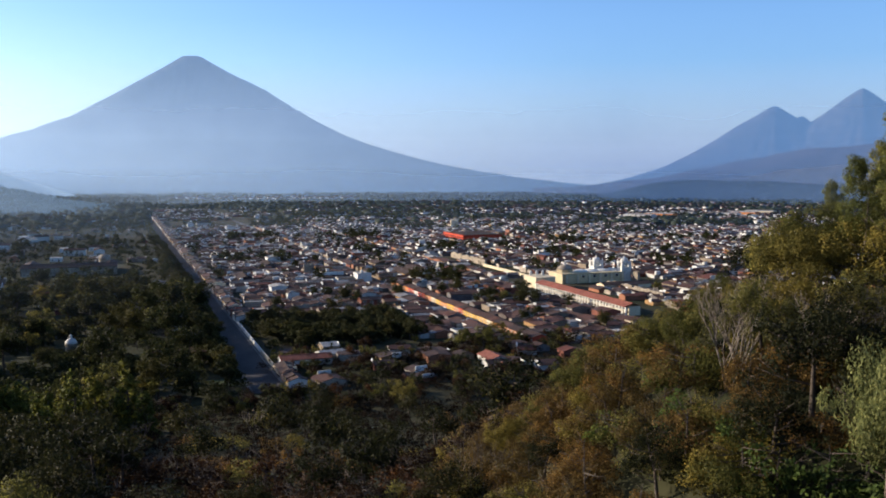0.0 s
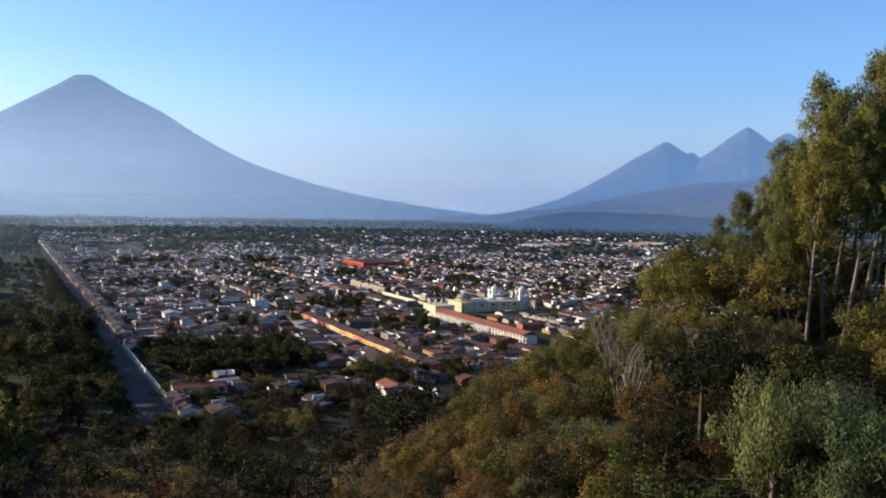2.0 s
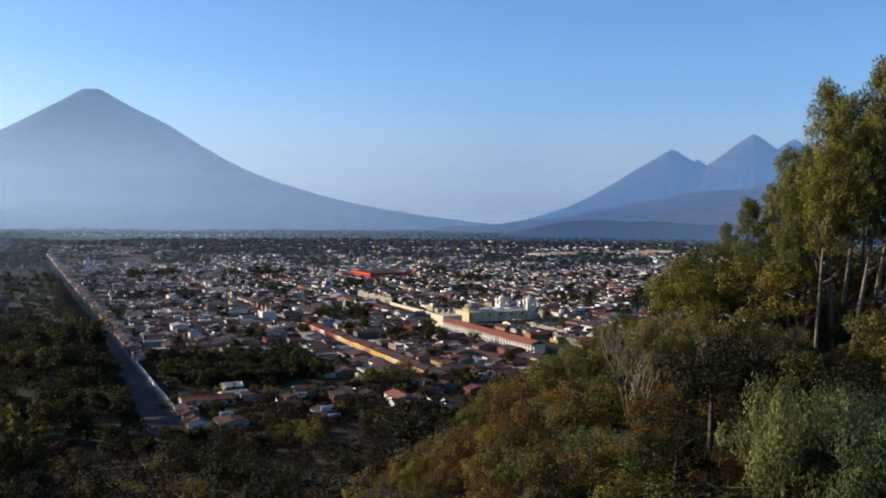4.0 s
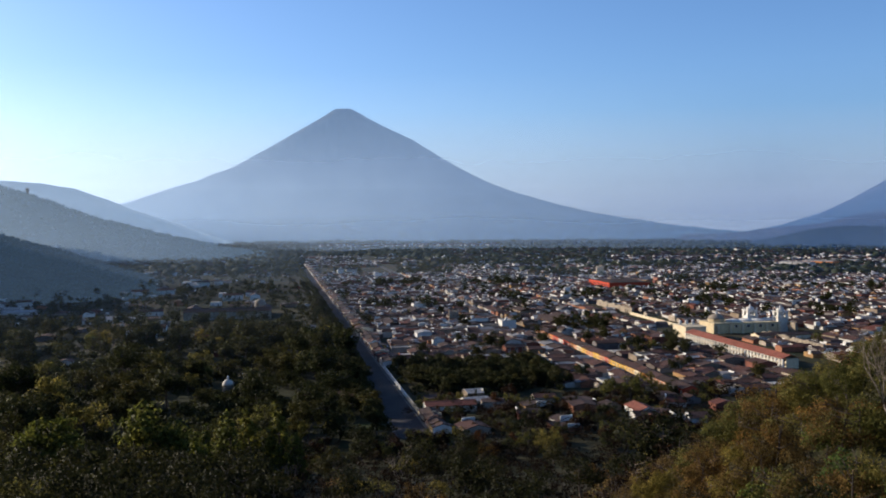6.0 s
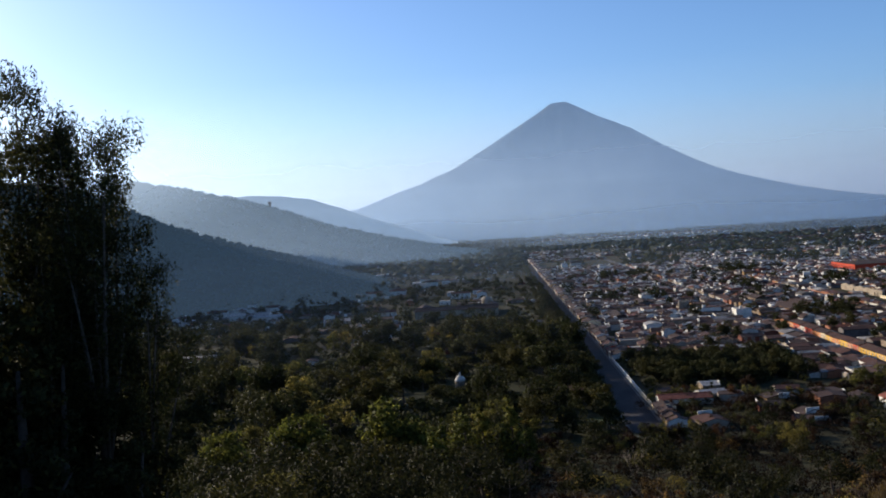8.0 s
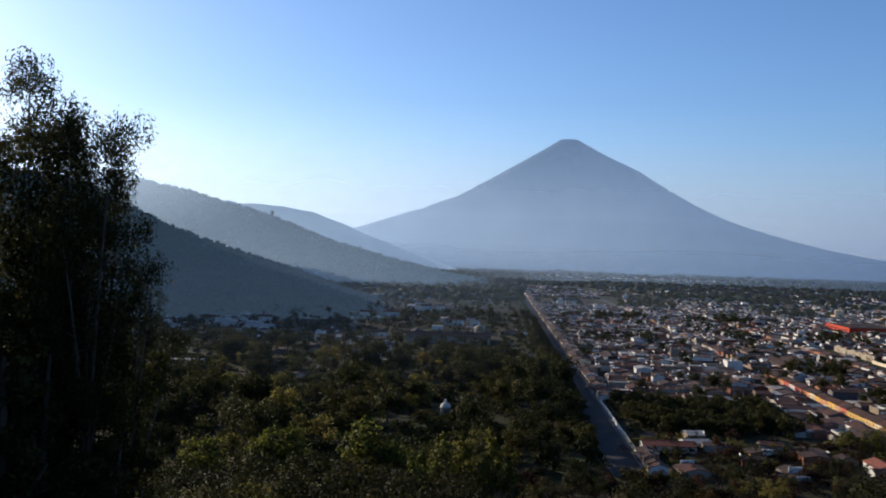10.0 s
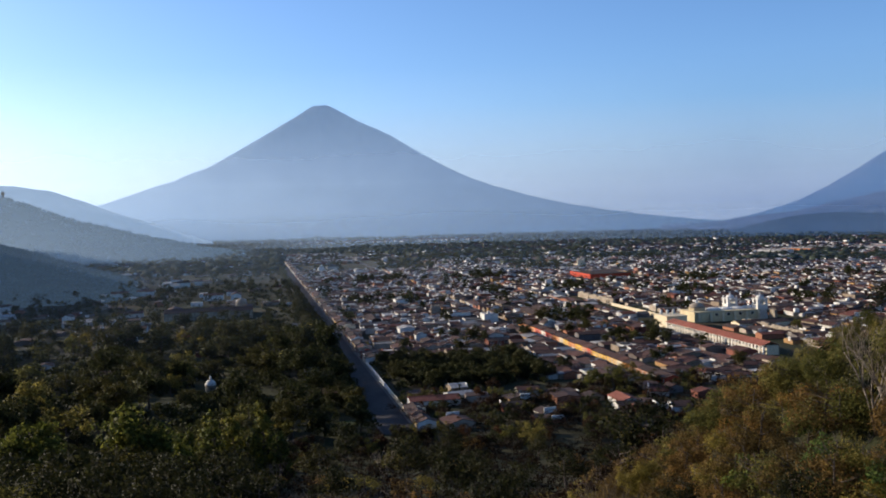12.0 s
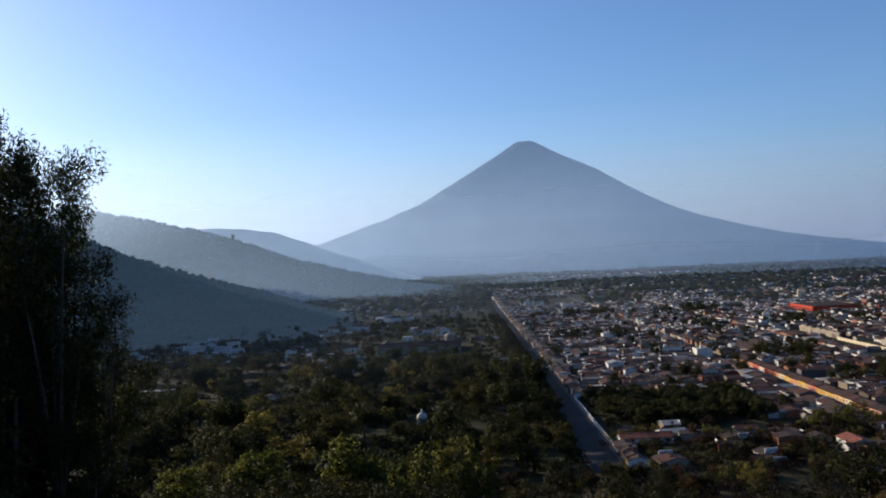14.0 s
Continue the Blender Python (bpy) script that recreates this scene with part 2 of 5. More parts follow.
# ---------------------------------------------------------------- ground
RADII = (0, 12, 50, 115, 150, 240, 330, 345, 620)
SECTORS = (-70, -50, -40, -36, -12, 0, 18, 22, 26, 30, 34, 38, 45, 60, 75)
# sectors -70 to -40 are an unseen shoulder, added to shade the near slope
HEIGHTS = np.array(((88.4, 88, 94, 106, 112, 118, 108, 104), (88.4, 87, 88, 100, 108, 116, 106, 102), (88.4, 86, 78, 80, 84, 94, 88, 84), (88.4, 84, 64, 48, 41, 21, 2, 0),
                    (88.4, 84, 64, 50, 44, 22, 0, 0), (88.4, 82, 58, 43, 36, 16, 0, 0), (88.4, 82, 55, 43, 35, 13, 0, 0), (88.4, 82, 50, 52.5, 45, 17, 0, 0),
                    (88.4, 82, 50, 59, 51, 19, 0, 0), (88.4, 82, 51, 66, 58, 22, 0, 0), (88.4, 82, 53, 71, 62, 24, 0, 0), (88.4, 82, 55, 74.5, 65, 26, 0, 0), (88.4, 82, 56, 77, 68, 28, 0, 0),
                    (88.4, 83, 60, 80, 72, 35, 4, 0), (88.4, 86, 78, 84, 76, 40, 8, 0)))
HEIGHTS = np.hstack((HEIGHTS, np.zeros((len(SECTORS), 1))))


def ground_z(x, y):
    d, az = math.hypot(x, y), math.degrees(math.atan2(x, y))
    flat = 4.0 * smooth(2000, 3400, d)
    edge = abs(az - 2.5) - 72.5            # degrees past the open view, to both sides
    a = min(75.0, max(-70.0, az))
    k = min(len(SECTORS) - 1, max(1, sum(1 for q in SECTORS if q < a)))
    u = (a - SECTORS[k - 1]) / (SECTORS[k] - SECTORS[k - 1])
    prof = HEIGHTS[k - 1] * (1 - u) + HEIGHTS[k] * u
    z = float(np.interp(d, RADII, prof))
    if edge > 0:                           # the hill goes on behind the viewpoint
        z += (88.4 + 0.05 * min(d, 400) - z) * smooth(20, 70, edge) * (1 - smooth(400, 900, d))
    z += 1.4 * noise.noise((x * 0.03, y * 0.03, 0)) * smooth(8, 60, d) * (1 - smooth(230, 320, d))
    return max(z, 0.0) + flat


def build_ground():
    rings = [0.0] + [2.0 * 1.085 ** k for k in range(96)]
    rings = [r for r in rings if r < 4900] + [4950.0]
    n = 240
    v = [(0, 0, 88.4)]
    for r in rings[1:]:
        for i in range(n):
            x, y = polar(360 * i / n, r)
            v.append((x, y, ground_z(x, y)))
    f = [(0, 1 + (i + 1) % n, 1 + i) for i in range(n)]
    for k in range(len(rings) - 2):
        for i in range(n):
            j = (i + 1) % n
            f.append((1 + k * n + i, 1 + k * n + j, 1 + (k + 1) * n + j, 1 + (k + 1) * n + i))
    tagged(new("ground", mesh_of("ground", v, f, [GROUND], shade=True)), "dark earth and dry grass valley floor below a wooded hillside", "ground", kind="structure")


build_ground()


# ---------------------------------------------------------------- distance
def volcano(name, label, cones, mat, az0, az1, d0, d1, nd, squash, base, gully, shoulder=None):
    """Cones (azimuth, distance, height, width left and right, power left and right, rim) over a wide apron."""
    na = 300
    v, f = [], []
    for i in range(na + 1):
        for k in range(nd + 1):
            az, d = az0 + (az1 - az0) * i / na, d0 + (d1 - d0) * k / nd
            x, y = polar(az, d)
            z = 0
            for ca, cd, h, wl, wr, pl, pr, rim in cones:
                side = radians(az - ca) * cd
                dep = (d - cd) / squash
                r = math.hypot(side, dep)
                ang = math.atan2(dep, side)
                e = smooth(-1, 1, side / (r + 1))
                w, p = wl + (wr - wl) * e, pl + (pr - pl) * e
                q = h * math.exp(-((r / w) ** p))
                q *= 1 + gully * math.sin(min(1, r / 300) * 1.5) * noise.noise((9 * math.cos(ang), 9 * math.sin(ang), r * 0.002))
                if shoulder:               # a spur that swells the flank
                    q += shoulder[2] * math.exp(-((side - shoulder[0]) / shoulder[1]) ** 2) * (1 - smooth(0, 700, abs(dep)))
                q = min(q, rim + 7 * noise.noise((side * 0.02, 3, 0)))
                z = max(z, q)
            v.append((x, y, base + z + 4 * noise.noise((x * 0.01, y * 0.01, 0))))
    for i in range(na):
        for k in range(nd):
            a = i * (nd + 1) + k
            f.append((a, a + nd + 1, a + nd + 2, a + 1))
    tagged(new(name, mesh_of(name, v, f, [mat], shade=True)), label, "volcano", kind="structure")


_bm = bmesh.new()
bmesh.ops.create_icosphere(_bm, subdivisions=1, radius=1.0)
BLOB_V = np.array([q.co[:] for q in _bm.verts])
BLOB_F = [[q.index for q in fc.verts] for fc in _bm.faces]
_bm.free()


def hill(name, label, crest, el, mat, az0, az1, front, back, rough, woods=None):
    na, nd = 220, 30
    v, f = [], []
    for i in range(na + 1):
        for k in range(nd + 1):
            az = az0 + (az1 - az0) * i / na
            u = k / nd
            d = crest - front + (front + back) * u
            top = EYE + crest * math.tan(radians(el(az)))
            x, y = polar(az, d)
            s = smooth(crest - front, crest, d) if d < crest else 1 - smooth(crest, crest + back, d)
            z = max(-5, top) * s + rough * min(1.0, max(0.0, top / 60)) * s * noise.fractal((x * 0.004, y * 0.004, 1), 1.0, 2.0, 5) + (-6 if k in (0, nd) else 0)
            v.append((x, y, z))
    for i in range(na):
        for k in range(nd):
            a = i * (nd + 1) + k
            f.append((a, a + nd + 1, a + nd + 2, a + 1))
    tagged(new(name, mesh_of(name, v, f, [mat], shade=True)), label, "hill", kind="structure")
    if woods:
        count, lo, hi = woods
        r, rs, wv, wf = random.Random(count), np.random.RandomState(count), [], []
        for _ in range(count):
            i, k = r.randrange(na), r.randrange(int(nd * front / (front + back)) + 1)
            s = r.uniform(lo, hi)
            a, b = np.array(v[i * (nd + 1) + k]), np.array(v[(i + 1) * (nd + 1) + k + 1])
            c = a + (b - a) * rs.uniform(0, 1, 3)[:1]
            if c[2] < 0:
                continue
            wf += [tuple(len(wv) * 12 + n for n in fc) for fc in BLOB_F]
            wv.append(BLOB_V * np.array((s, s, s * r.uniform(0.7, 1.2))) * rs.uniform(0.7, 1.25, (12, 1)) + c + np.array((0, 0, s * 0.3)))
        tagged(new("hill_woods", mesh_of("hill_woods", np.concatenate(wv).tolist(), wf, [mat], shade=True)), "woodland covering the hazy hillside", "woods", kind="stuff")


DEG = 4000 * radians(1)
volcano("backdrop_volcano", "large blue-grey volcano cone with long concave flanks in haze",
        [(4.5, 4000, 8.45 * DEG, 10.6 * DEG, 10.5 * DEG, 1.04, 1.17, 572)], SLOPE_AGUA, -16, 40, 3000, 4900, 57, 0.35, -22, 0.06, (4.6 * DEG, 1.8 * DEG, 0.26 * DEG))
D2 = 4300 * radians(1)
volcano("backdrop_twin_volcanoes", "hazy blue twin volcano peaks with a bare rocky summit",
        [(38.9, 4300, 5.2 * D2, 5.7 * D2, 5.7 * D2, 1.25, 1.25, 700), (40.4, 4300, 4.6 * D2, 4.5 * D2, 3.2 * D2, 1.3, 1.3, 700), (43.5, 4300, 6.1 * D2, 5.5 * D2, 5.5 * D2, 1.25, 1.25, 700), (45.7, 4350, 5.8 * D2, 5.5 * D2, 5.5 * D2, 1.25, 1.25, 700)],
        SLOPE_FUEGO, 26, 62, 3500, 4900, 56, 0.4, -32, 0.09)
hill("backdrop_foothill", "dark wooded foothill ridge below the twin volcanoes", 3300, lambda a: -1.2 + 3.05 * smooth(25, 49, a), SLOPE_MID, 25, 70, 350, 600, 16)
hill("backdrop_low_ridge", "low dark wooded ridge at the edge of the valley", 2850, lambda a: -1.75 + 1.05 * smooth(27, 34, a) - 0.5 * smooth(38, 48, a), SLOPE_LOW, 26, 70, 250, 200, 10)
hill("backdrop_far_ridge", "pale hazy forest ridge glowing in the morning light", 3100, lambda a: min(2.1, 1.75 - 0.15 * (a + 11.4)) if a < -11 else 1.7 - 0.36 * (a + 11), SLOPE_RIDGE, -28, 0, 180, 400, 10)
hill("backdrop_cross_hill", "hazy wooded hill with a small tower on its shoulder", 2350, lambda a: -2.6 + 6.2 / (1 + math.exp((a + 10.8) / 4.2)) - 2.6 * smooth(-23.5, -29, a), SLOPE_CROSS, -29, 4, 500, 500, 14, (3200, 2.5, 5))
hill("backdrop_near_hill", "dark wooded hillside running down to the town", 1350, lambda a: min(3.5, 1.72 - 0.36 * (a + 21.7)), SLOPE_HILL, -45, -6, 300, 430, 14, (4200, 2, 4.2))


def mist(d0, z0, d1, z1, power, material):
    """A sheet standing in for haze; it climbs from the valley floor at d0 to its top at d1."""
    n, k = 120, 40
    v = []
    for i in range(n + 1):
        for j in range(k + 1):
            u = j / k
            x, y = polar(-75 + 150 * i / n, d0 + (d1 - d0) * u)
            v.append((x, y, z0 + (z1 - z0) * u ** power))
    f = [(i * (k + 1) + j, (i + 1) * (k + 1) + j, (i + 1) * (k + 1) + j + 1, i * (k + 1) + j + 1) for i in range(n) for j in range(k)]
    tagged(new("mist", mesh_of("mist", v, f, [material], shade=True)), "thin sunlit morning mist lying over the valley", "mist", kind="stuff")


# the blue of scattered light is put into the sheets' colour
HAZE_BLUE = (0.6, 0.78, 1.0)
mist(430, -1, 1000, 72, 1.0, mist_material("garden_mist", HAZE_BLUE, [(0, 0.0), (0.15, 0.02), (0.45, 0.085), (0.85, 0.085), (1, 0.0)], 0, 70, 0.8, (-150, 220)))
mist(690, -1, 1040, 96, 1.0, mist_material("field_mist", HAZE_BLUE, [(0, 0.0), (0.2, 0.03), (0.5, 0.075), (0.8, 0.05), (1, 0.0)], 0, 94, 0.8, (-200, 320)))
mist(1250, -2, 1275, 112, 1.0, mist_material("town_mist", HAZE_BLUE, [(0, 0.0), (0.05, 0.06), (0.4, 0.05), (1, 0.0)], 0, 110, 0.6))
mist(1800, -2, 1822, 345, 1.0, mist_material("valley_mist", HAZE_BLUE, [(0, 0.0), (0.05, 0.22), (0.2, 0.18), (0.45, 0.1), (0.7, 0.03), (1, 0.0)], 0, 335, 0.85, (-500, 150),
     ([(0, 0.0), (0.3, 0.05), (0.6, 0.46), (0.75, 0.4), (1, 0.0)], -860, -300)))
mist(2420, -2, 2450, 155, 1.0, mist_material("woods_mist", HAZE_BLUE, [(0, 0.0), (0.04, 0.3), (0.2, 0.26), (0.5, 0.14), (1, 0.0)], 0, 150, 0.6, (200, -150)))
mist(2880, -2, 2910, 190, 1.0, mist_material("foot_mist", HAZE_BLUE, [(0, 0.0), (0.05, 0.2), (0.3, 0.17), (1, 0.0)], 0, 180, 0.6))
mist(3120, -6, 3330, 620, 1.0, mist_material("high_mist", HAZE_BLUE, [(0, 0.0), (0.05, 0.2), (0.16, 0.4), (0.32, 0.44), (0.65, 0.2), (1, 0.0)], 0, 600, 0.85))


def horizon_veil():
    """Pale haze low over the far horizon, behind the mountains, painted as a glowing sheet."""
    m, t, b = nodes_of("horizon_haze_glow")
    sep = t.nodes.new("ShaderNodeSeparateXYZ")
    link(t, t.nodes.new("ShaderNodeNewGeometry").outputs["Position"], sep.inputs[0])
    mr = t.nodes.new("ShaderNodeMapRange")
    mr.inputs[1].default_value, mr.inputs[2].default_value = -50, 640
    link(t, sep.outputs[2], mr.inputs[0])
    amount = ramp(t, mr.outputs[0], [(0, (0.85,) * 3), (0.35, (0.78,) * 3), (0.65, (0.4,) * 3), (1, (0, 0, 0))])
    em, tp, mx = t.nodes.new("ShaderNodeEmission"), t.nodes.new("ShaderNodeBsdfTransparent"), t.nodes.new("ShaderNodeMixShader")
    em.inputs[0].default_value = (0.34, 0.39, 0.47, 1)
    # painted sun glow: the sheet emits twice as strongly on the sunward side
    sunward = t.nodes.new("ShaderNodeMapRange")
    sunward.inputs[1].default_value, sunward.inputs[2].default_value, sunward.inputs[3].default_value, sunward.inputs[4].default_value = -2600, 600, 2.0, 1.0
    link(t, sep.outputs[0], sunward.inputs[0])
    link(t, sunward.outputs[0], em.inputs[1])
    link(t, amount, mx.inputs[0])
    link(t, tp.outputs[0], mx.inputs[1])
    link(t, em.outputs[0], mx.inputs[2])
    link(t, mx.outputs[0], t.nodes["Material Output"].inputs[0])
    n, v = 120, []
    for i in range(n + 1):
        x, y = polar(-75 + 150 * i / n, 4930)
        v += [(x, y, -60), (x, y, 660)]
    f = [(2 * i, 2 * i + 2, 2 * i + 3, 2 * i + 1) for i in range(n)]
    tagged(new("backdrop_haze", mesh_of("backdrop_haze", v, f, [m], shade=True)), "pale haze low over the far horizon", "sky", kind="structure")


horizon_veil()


# ---------------------------------------------------------------- streets
AVENUES = [(58, 16), (198.4, 7), (289.5, 7), (392, 7), (494, 7), (596, 7), (698, 7), (800, 7), (902, 7), (1004, 7), (1106, 7), (1208, 7)]
CROSS = [(428, 7), (700, 8), (806, 7), (912, 7), (1018, 7), (1124, 7), (1230, 7), (1336, 7), (1442, 7), (1548, 7), (1654, 7), (1760, 7), (1866, 7), (1972, 7), (2078, 7)]


def strip(name, label, x0, x1, y0, y1, z0, z1, mat, category="road"):
    tagged(new(name, Build().box(x0, x1, y0, y1, z0, z1).mesh(name, mat)), label, category, kind="structure")


for k, (x, w) in enumerate(AVENUES):
    strip("road_%d" % (k + 1), "straight cobbled avenue between low houses", x - w / 2 + 1.4, x + w / 2 - 1.4, 372 if k == 0 else 420, 2080, -0.2, 0.06, ASPHALT)
    for s in (-1, 1):
        a, b = sorted((x + s * (w / 2 - 1.4), x + s * w / 2))
        strip("pavement_%d" % (k + 1), "narrow stone pavement along the house fronts", a, b, 372 if k == 0 else 420, 2080, -0.2, 0.2, PAVING, "pavement")
for k, (y, w) in enumerate(CROSS):
    strip("road_%d" % (k + 21), "cobbled cross street", 66.2, 1300, y - w / 2 + 1, y + w / 2 - 1, -0.2, 0.09, ASPHALT)
strip("lawn_1", "mown green lawn beside the avenue", 36, 47, 388, 402, -0.3, 0.12, GRASS, "lawn")
strip("lawn_2", "small green lawn between trees", 36, 49, 512, 528, -0.3, 0.12, GRASS, "lawn")


# ---------------------------------------------------------------- houses
def gable(b, w, d, h, rise, over, thick, mat):
    """A pitched roof over w by d, its ridge along the front, with eaves."""
    x0, x1 = -w / 2 - over * 0.3, w / 2 + over * 0.3
    m = d / 2
    s = rise / m
    for y0, y1, z0, z1 in ((-over, m, h - over * s, h + rise), (d + over, m, h - over * s, h + rise)):
        v = [(x0, y0, z0), (x1, y0, z0), (x1, y1, z1), (x0, y1, z1)]
        v += [(x, y, z + thick) for x, y, z in v]
        f = [(3, 2, 1, 0), (4, 5, 6, 7), (0, 1, 5, 4), (1, 2, 6, 5), (2, 3, 7, 6), (3, 0, 4, 7)]
        b.add(v, f if y0 < y1 else [tuple(reversed(q)) for q in f], mat)
    b.box(x0, x1, m - 0.18, m + 0.18, h + rise + thick - 0.1, h + rise + thick + 0.12, mat)
    return b


def wall_block(w, d, h, rise, parapet):
    b = Build()
    b.box(-w / 2, w / 2, 0, d, -0.3, h)
    if rise > 0:
        for s in (-1, 1):
            x0, x1 = sorted((s * w / 2, s * (w / 2 - 0.3)))
            b.add([(x0, 0.2, h), (x1, 0.2, h), (x1, d - 0.2, h), (x0, d - 0.2, h), (x0, d / 2, h + rise), (x1, d / 2, h + rise)],
                  [(0, 1, 5, 4), (2, 3, 4, 5), (0, 4, 3), (1, 2, 5)])
    if parapet == 1:      # a white party wall that stands above the roof
        b.box(w / 2, w / 2 + 0.35, -0.3, d, -0.3, h + rise * 0.75)
        b.box(w / 2 - 0.05, w / 2 + 0.4, d * 0.3, d * 0.7, h + rise * 0.75, h + rise + 0.7)
    if parapet == 2:      # terrace parapet all round
        for x0, x1, y0, y1 in ((-w / 2, w / 2, 0, 0.25), (-w / 2, w / 2, d - 0.25, d), (-w / 2, -w / 2 + 0.25, 0.25, d - 0.25), (w / 2 - 0.25, w / 2, 0.25, d - 0.25)):
            b.box(x0, x1, y0, y1, h, h + 0.9)
    return b


def opening(name, x, z0, w, h, fill, parent, y=0.0, split=True):
    """A framed window or door, its frame proud of the wall and its leaf set back in it."""
    b = Build()
    for x0, x1, za, zb in ((x - w / 2 - 0.2, x - w / 2, z0, z0 + h + 0.2), (x + w / 2, x + w / 2 + 0.2, z0, z0 + h + 0.2), (x - w / 2, x + w / 2, z0 + h, z0 + h + 0.2)):
        b.box(x0, x1, y - 0.12, y - 0.002, za, zb, 0)
    if name == "window":
        b.box(x - w / 2 - 0.3, x + w / 2 + 0.3, y - 0.2, y - 0.002, z0 - 0.18, z0, 0)
    leaf = Build().box(x - w / 2, x + w / 2, y - 0.03, y - 0.002, z0, z0 + h)
    if not split:
        b.add(leaf.v, leaf.f, 1)
        return part(name, b.mesh(name, PLAIN_WHITE, fill), parent)
    ob = part(name, b.mesh(name, PLAIN_WHITE), parent)
    if name == "door":
        part("door_leaf", leaf.mesh("door_leaf", fill), ob, "dark wooden door leaf")
    else:
        leaf.box(x - 0.05, x + 0.05, y - 0.07, y - 0.03, z0, z0 + h, 1).box(x - w / 2, x + w / 2, y - 0.07, y - 0.03, z0 + h * 0.55, z0 + h * 0.6, 1)
        part("pane", leaf.mesh("pane", fill, WOOD), ob)
    return ob


def make_house(w, d, h, rise, roof, parapet, openings=0, wall=None, storeys=1, label=""):
    base = new("house")
    part("wall", wall_block(w, d, h, rise, parapet).mesh("wall", wall or WALL), base)
    if rise > 0:
        part("roof", gable(Build(), w, d, h, rise, 0.5, 0.22, 0).mesh("roof", roof), base)
    else:
        part("roof", Build().box(-w / 2 + 0.25, w / 2 - 0.25, 0.25, d - 0.25, h, h + 0.12).mesh("roof", roof), base)
    for s in range(storeys):
        for k in range(openings):
            x = (k + 0.5) / openings * w - w / 2
            door = s == 0 and k == openings // 2
            opening("door" if door else "window", x, 0.1 if door else 0.9 + s * 2.5, 1.3 if door else 1.1, 2.2 if door else 1.3, WOOD if door else GLASS, base, split=wall is not None)
    return tagged(base, label, "house", "houses of the town")


random.seed(5)
NEAR = []
for w, d, h, rise, roof, par, n, st in ((13, 9, 3.2, 1.3, TILE, 0, 3, 1), (17, 9, 3.4, 1.4, TILE, 1, 4, 1), (10, 8, 3.0, 1.2, TILE, 1, 2, 1),
                                        (12, 10, 5.0, 1.3, TILE, 0, 3, 2), (11, 11, 3.2, 0, FLAT, 2, 3, 1), (14, 9, 3.0, 0.8, TIN, 0, 3, 1),
                                        (20, 9, 3.3, 1.3, TILE, 0, 5, 1)):
    kind = {TILE: "low lime-washed house with a brown clay tile roof", FLAT: "low plastered house with a flat terrace roof", TIN: "low house with a shallow grey tin roof"}[roof]
    if st == 2:
        kind = "two-storey plastered house with a clay tile roof"
    NEAR.append(make_house(w, d, h, rise, roof, par, n, storeys=st, label=kind))
PROTOTYPES = list(NEAR)
SEEN = 47.0


def visible(x, y, lim0=-27.0, lim1=SEEN):
    return lim0 < math.degrees(math.atan2(x, y)) < lim1


TOWN = Build()         # the houses past the nearest few hundred
LIMIT = 640.0


def far_house(x, y, turn, w, rng):
    """A gabled or flat-roofed house body and its roof, each in one piece, added to the town."""
    d, h = rng.uniform(7, 13), rng.uniform(2.1, 3.1) * (1.6 if rng.random() < 0.1 else 1)
    rise = 0.0 if rng.random() < 0.18 else rng.uniform(0.8, 1.5)
    m = pose(x, y, 0, 0, 0, turn + rng.uniform(-5, 5))
    v = [(sx * w / 2, yy, zz) for sx in (-1, 1) for yy, zz in ((0, -0.3), (0, h), (d / 2, h + rise), (d, h), (d, -0.3))]
    TOWN.add([m @ Vector(q) for q in v], [(0, 1, 2, 3, 4), (9, 8, 7, 6, 5), (0, 5, 6, 1), (4, 3, 8, 9), (1, 6, 7, 2), (2, 7, 8, 3)], 0)
    o, t = 0.45, 0.25
    if rise > 0:
        s = rise / (d / 2)
        v = [(sx * (w / 2 + 0.1), yy, zz) for sx in (-1, 1) for yy, zz in ((-o, h - o * s + 0.02), (d / 2, h + rise + 0.02), (d + o, h - o * s + 0.02), (d + o, h - o * s + t), (d / 2, h + rise + t), (-o, h - o * s + t))]
    else:
        v = [(sx * (w / 2 - 0.3), yy, zz) for sx in (-1, 1) for yy, zz in ((0.3, h + 0.02), (d / 2, h + 0.02), (d - 0.3, h + 0.02), (d - 0.3, h + 0.3), (d / 2, h + 0.3), (0.3, h + 0.3))]
    TOWN.add([m @ Vector(q) for q in v], [(0, 6, 7, 1), (1, 7, 8, 2), (2, 8, 9, 3), (3, 9, 10, 4), (4, 10, 11, 5), (5, 11, 6, 0), (0, 1, 4, 5), (1, 2, 3, 4), (6, 11, 10, 7), (7, 10, 9, 8)], 1)
    if rng.random() < (0.5 if y < 900 else 0.85):      # a white party wall or stair head above the roof
        x0 = rng.choice((-w / 2, w / 2 - 0.3))
        y0 = d * rng.uniform(0, 0.5)
        b = Build().box(x0, x0 + (rng.choice((0.35, 0.35, 2.4)) if y > 640 else 0.35), y0, min(d, y0 + rng.uniform(2, 6)), h - 0.5, h + rise + rng.uniform(0.1, 1.3))
        TOWN.add([m @ Vector(q) for q in b.v], b.f, 2)


COUNT = [0]


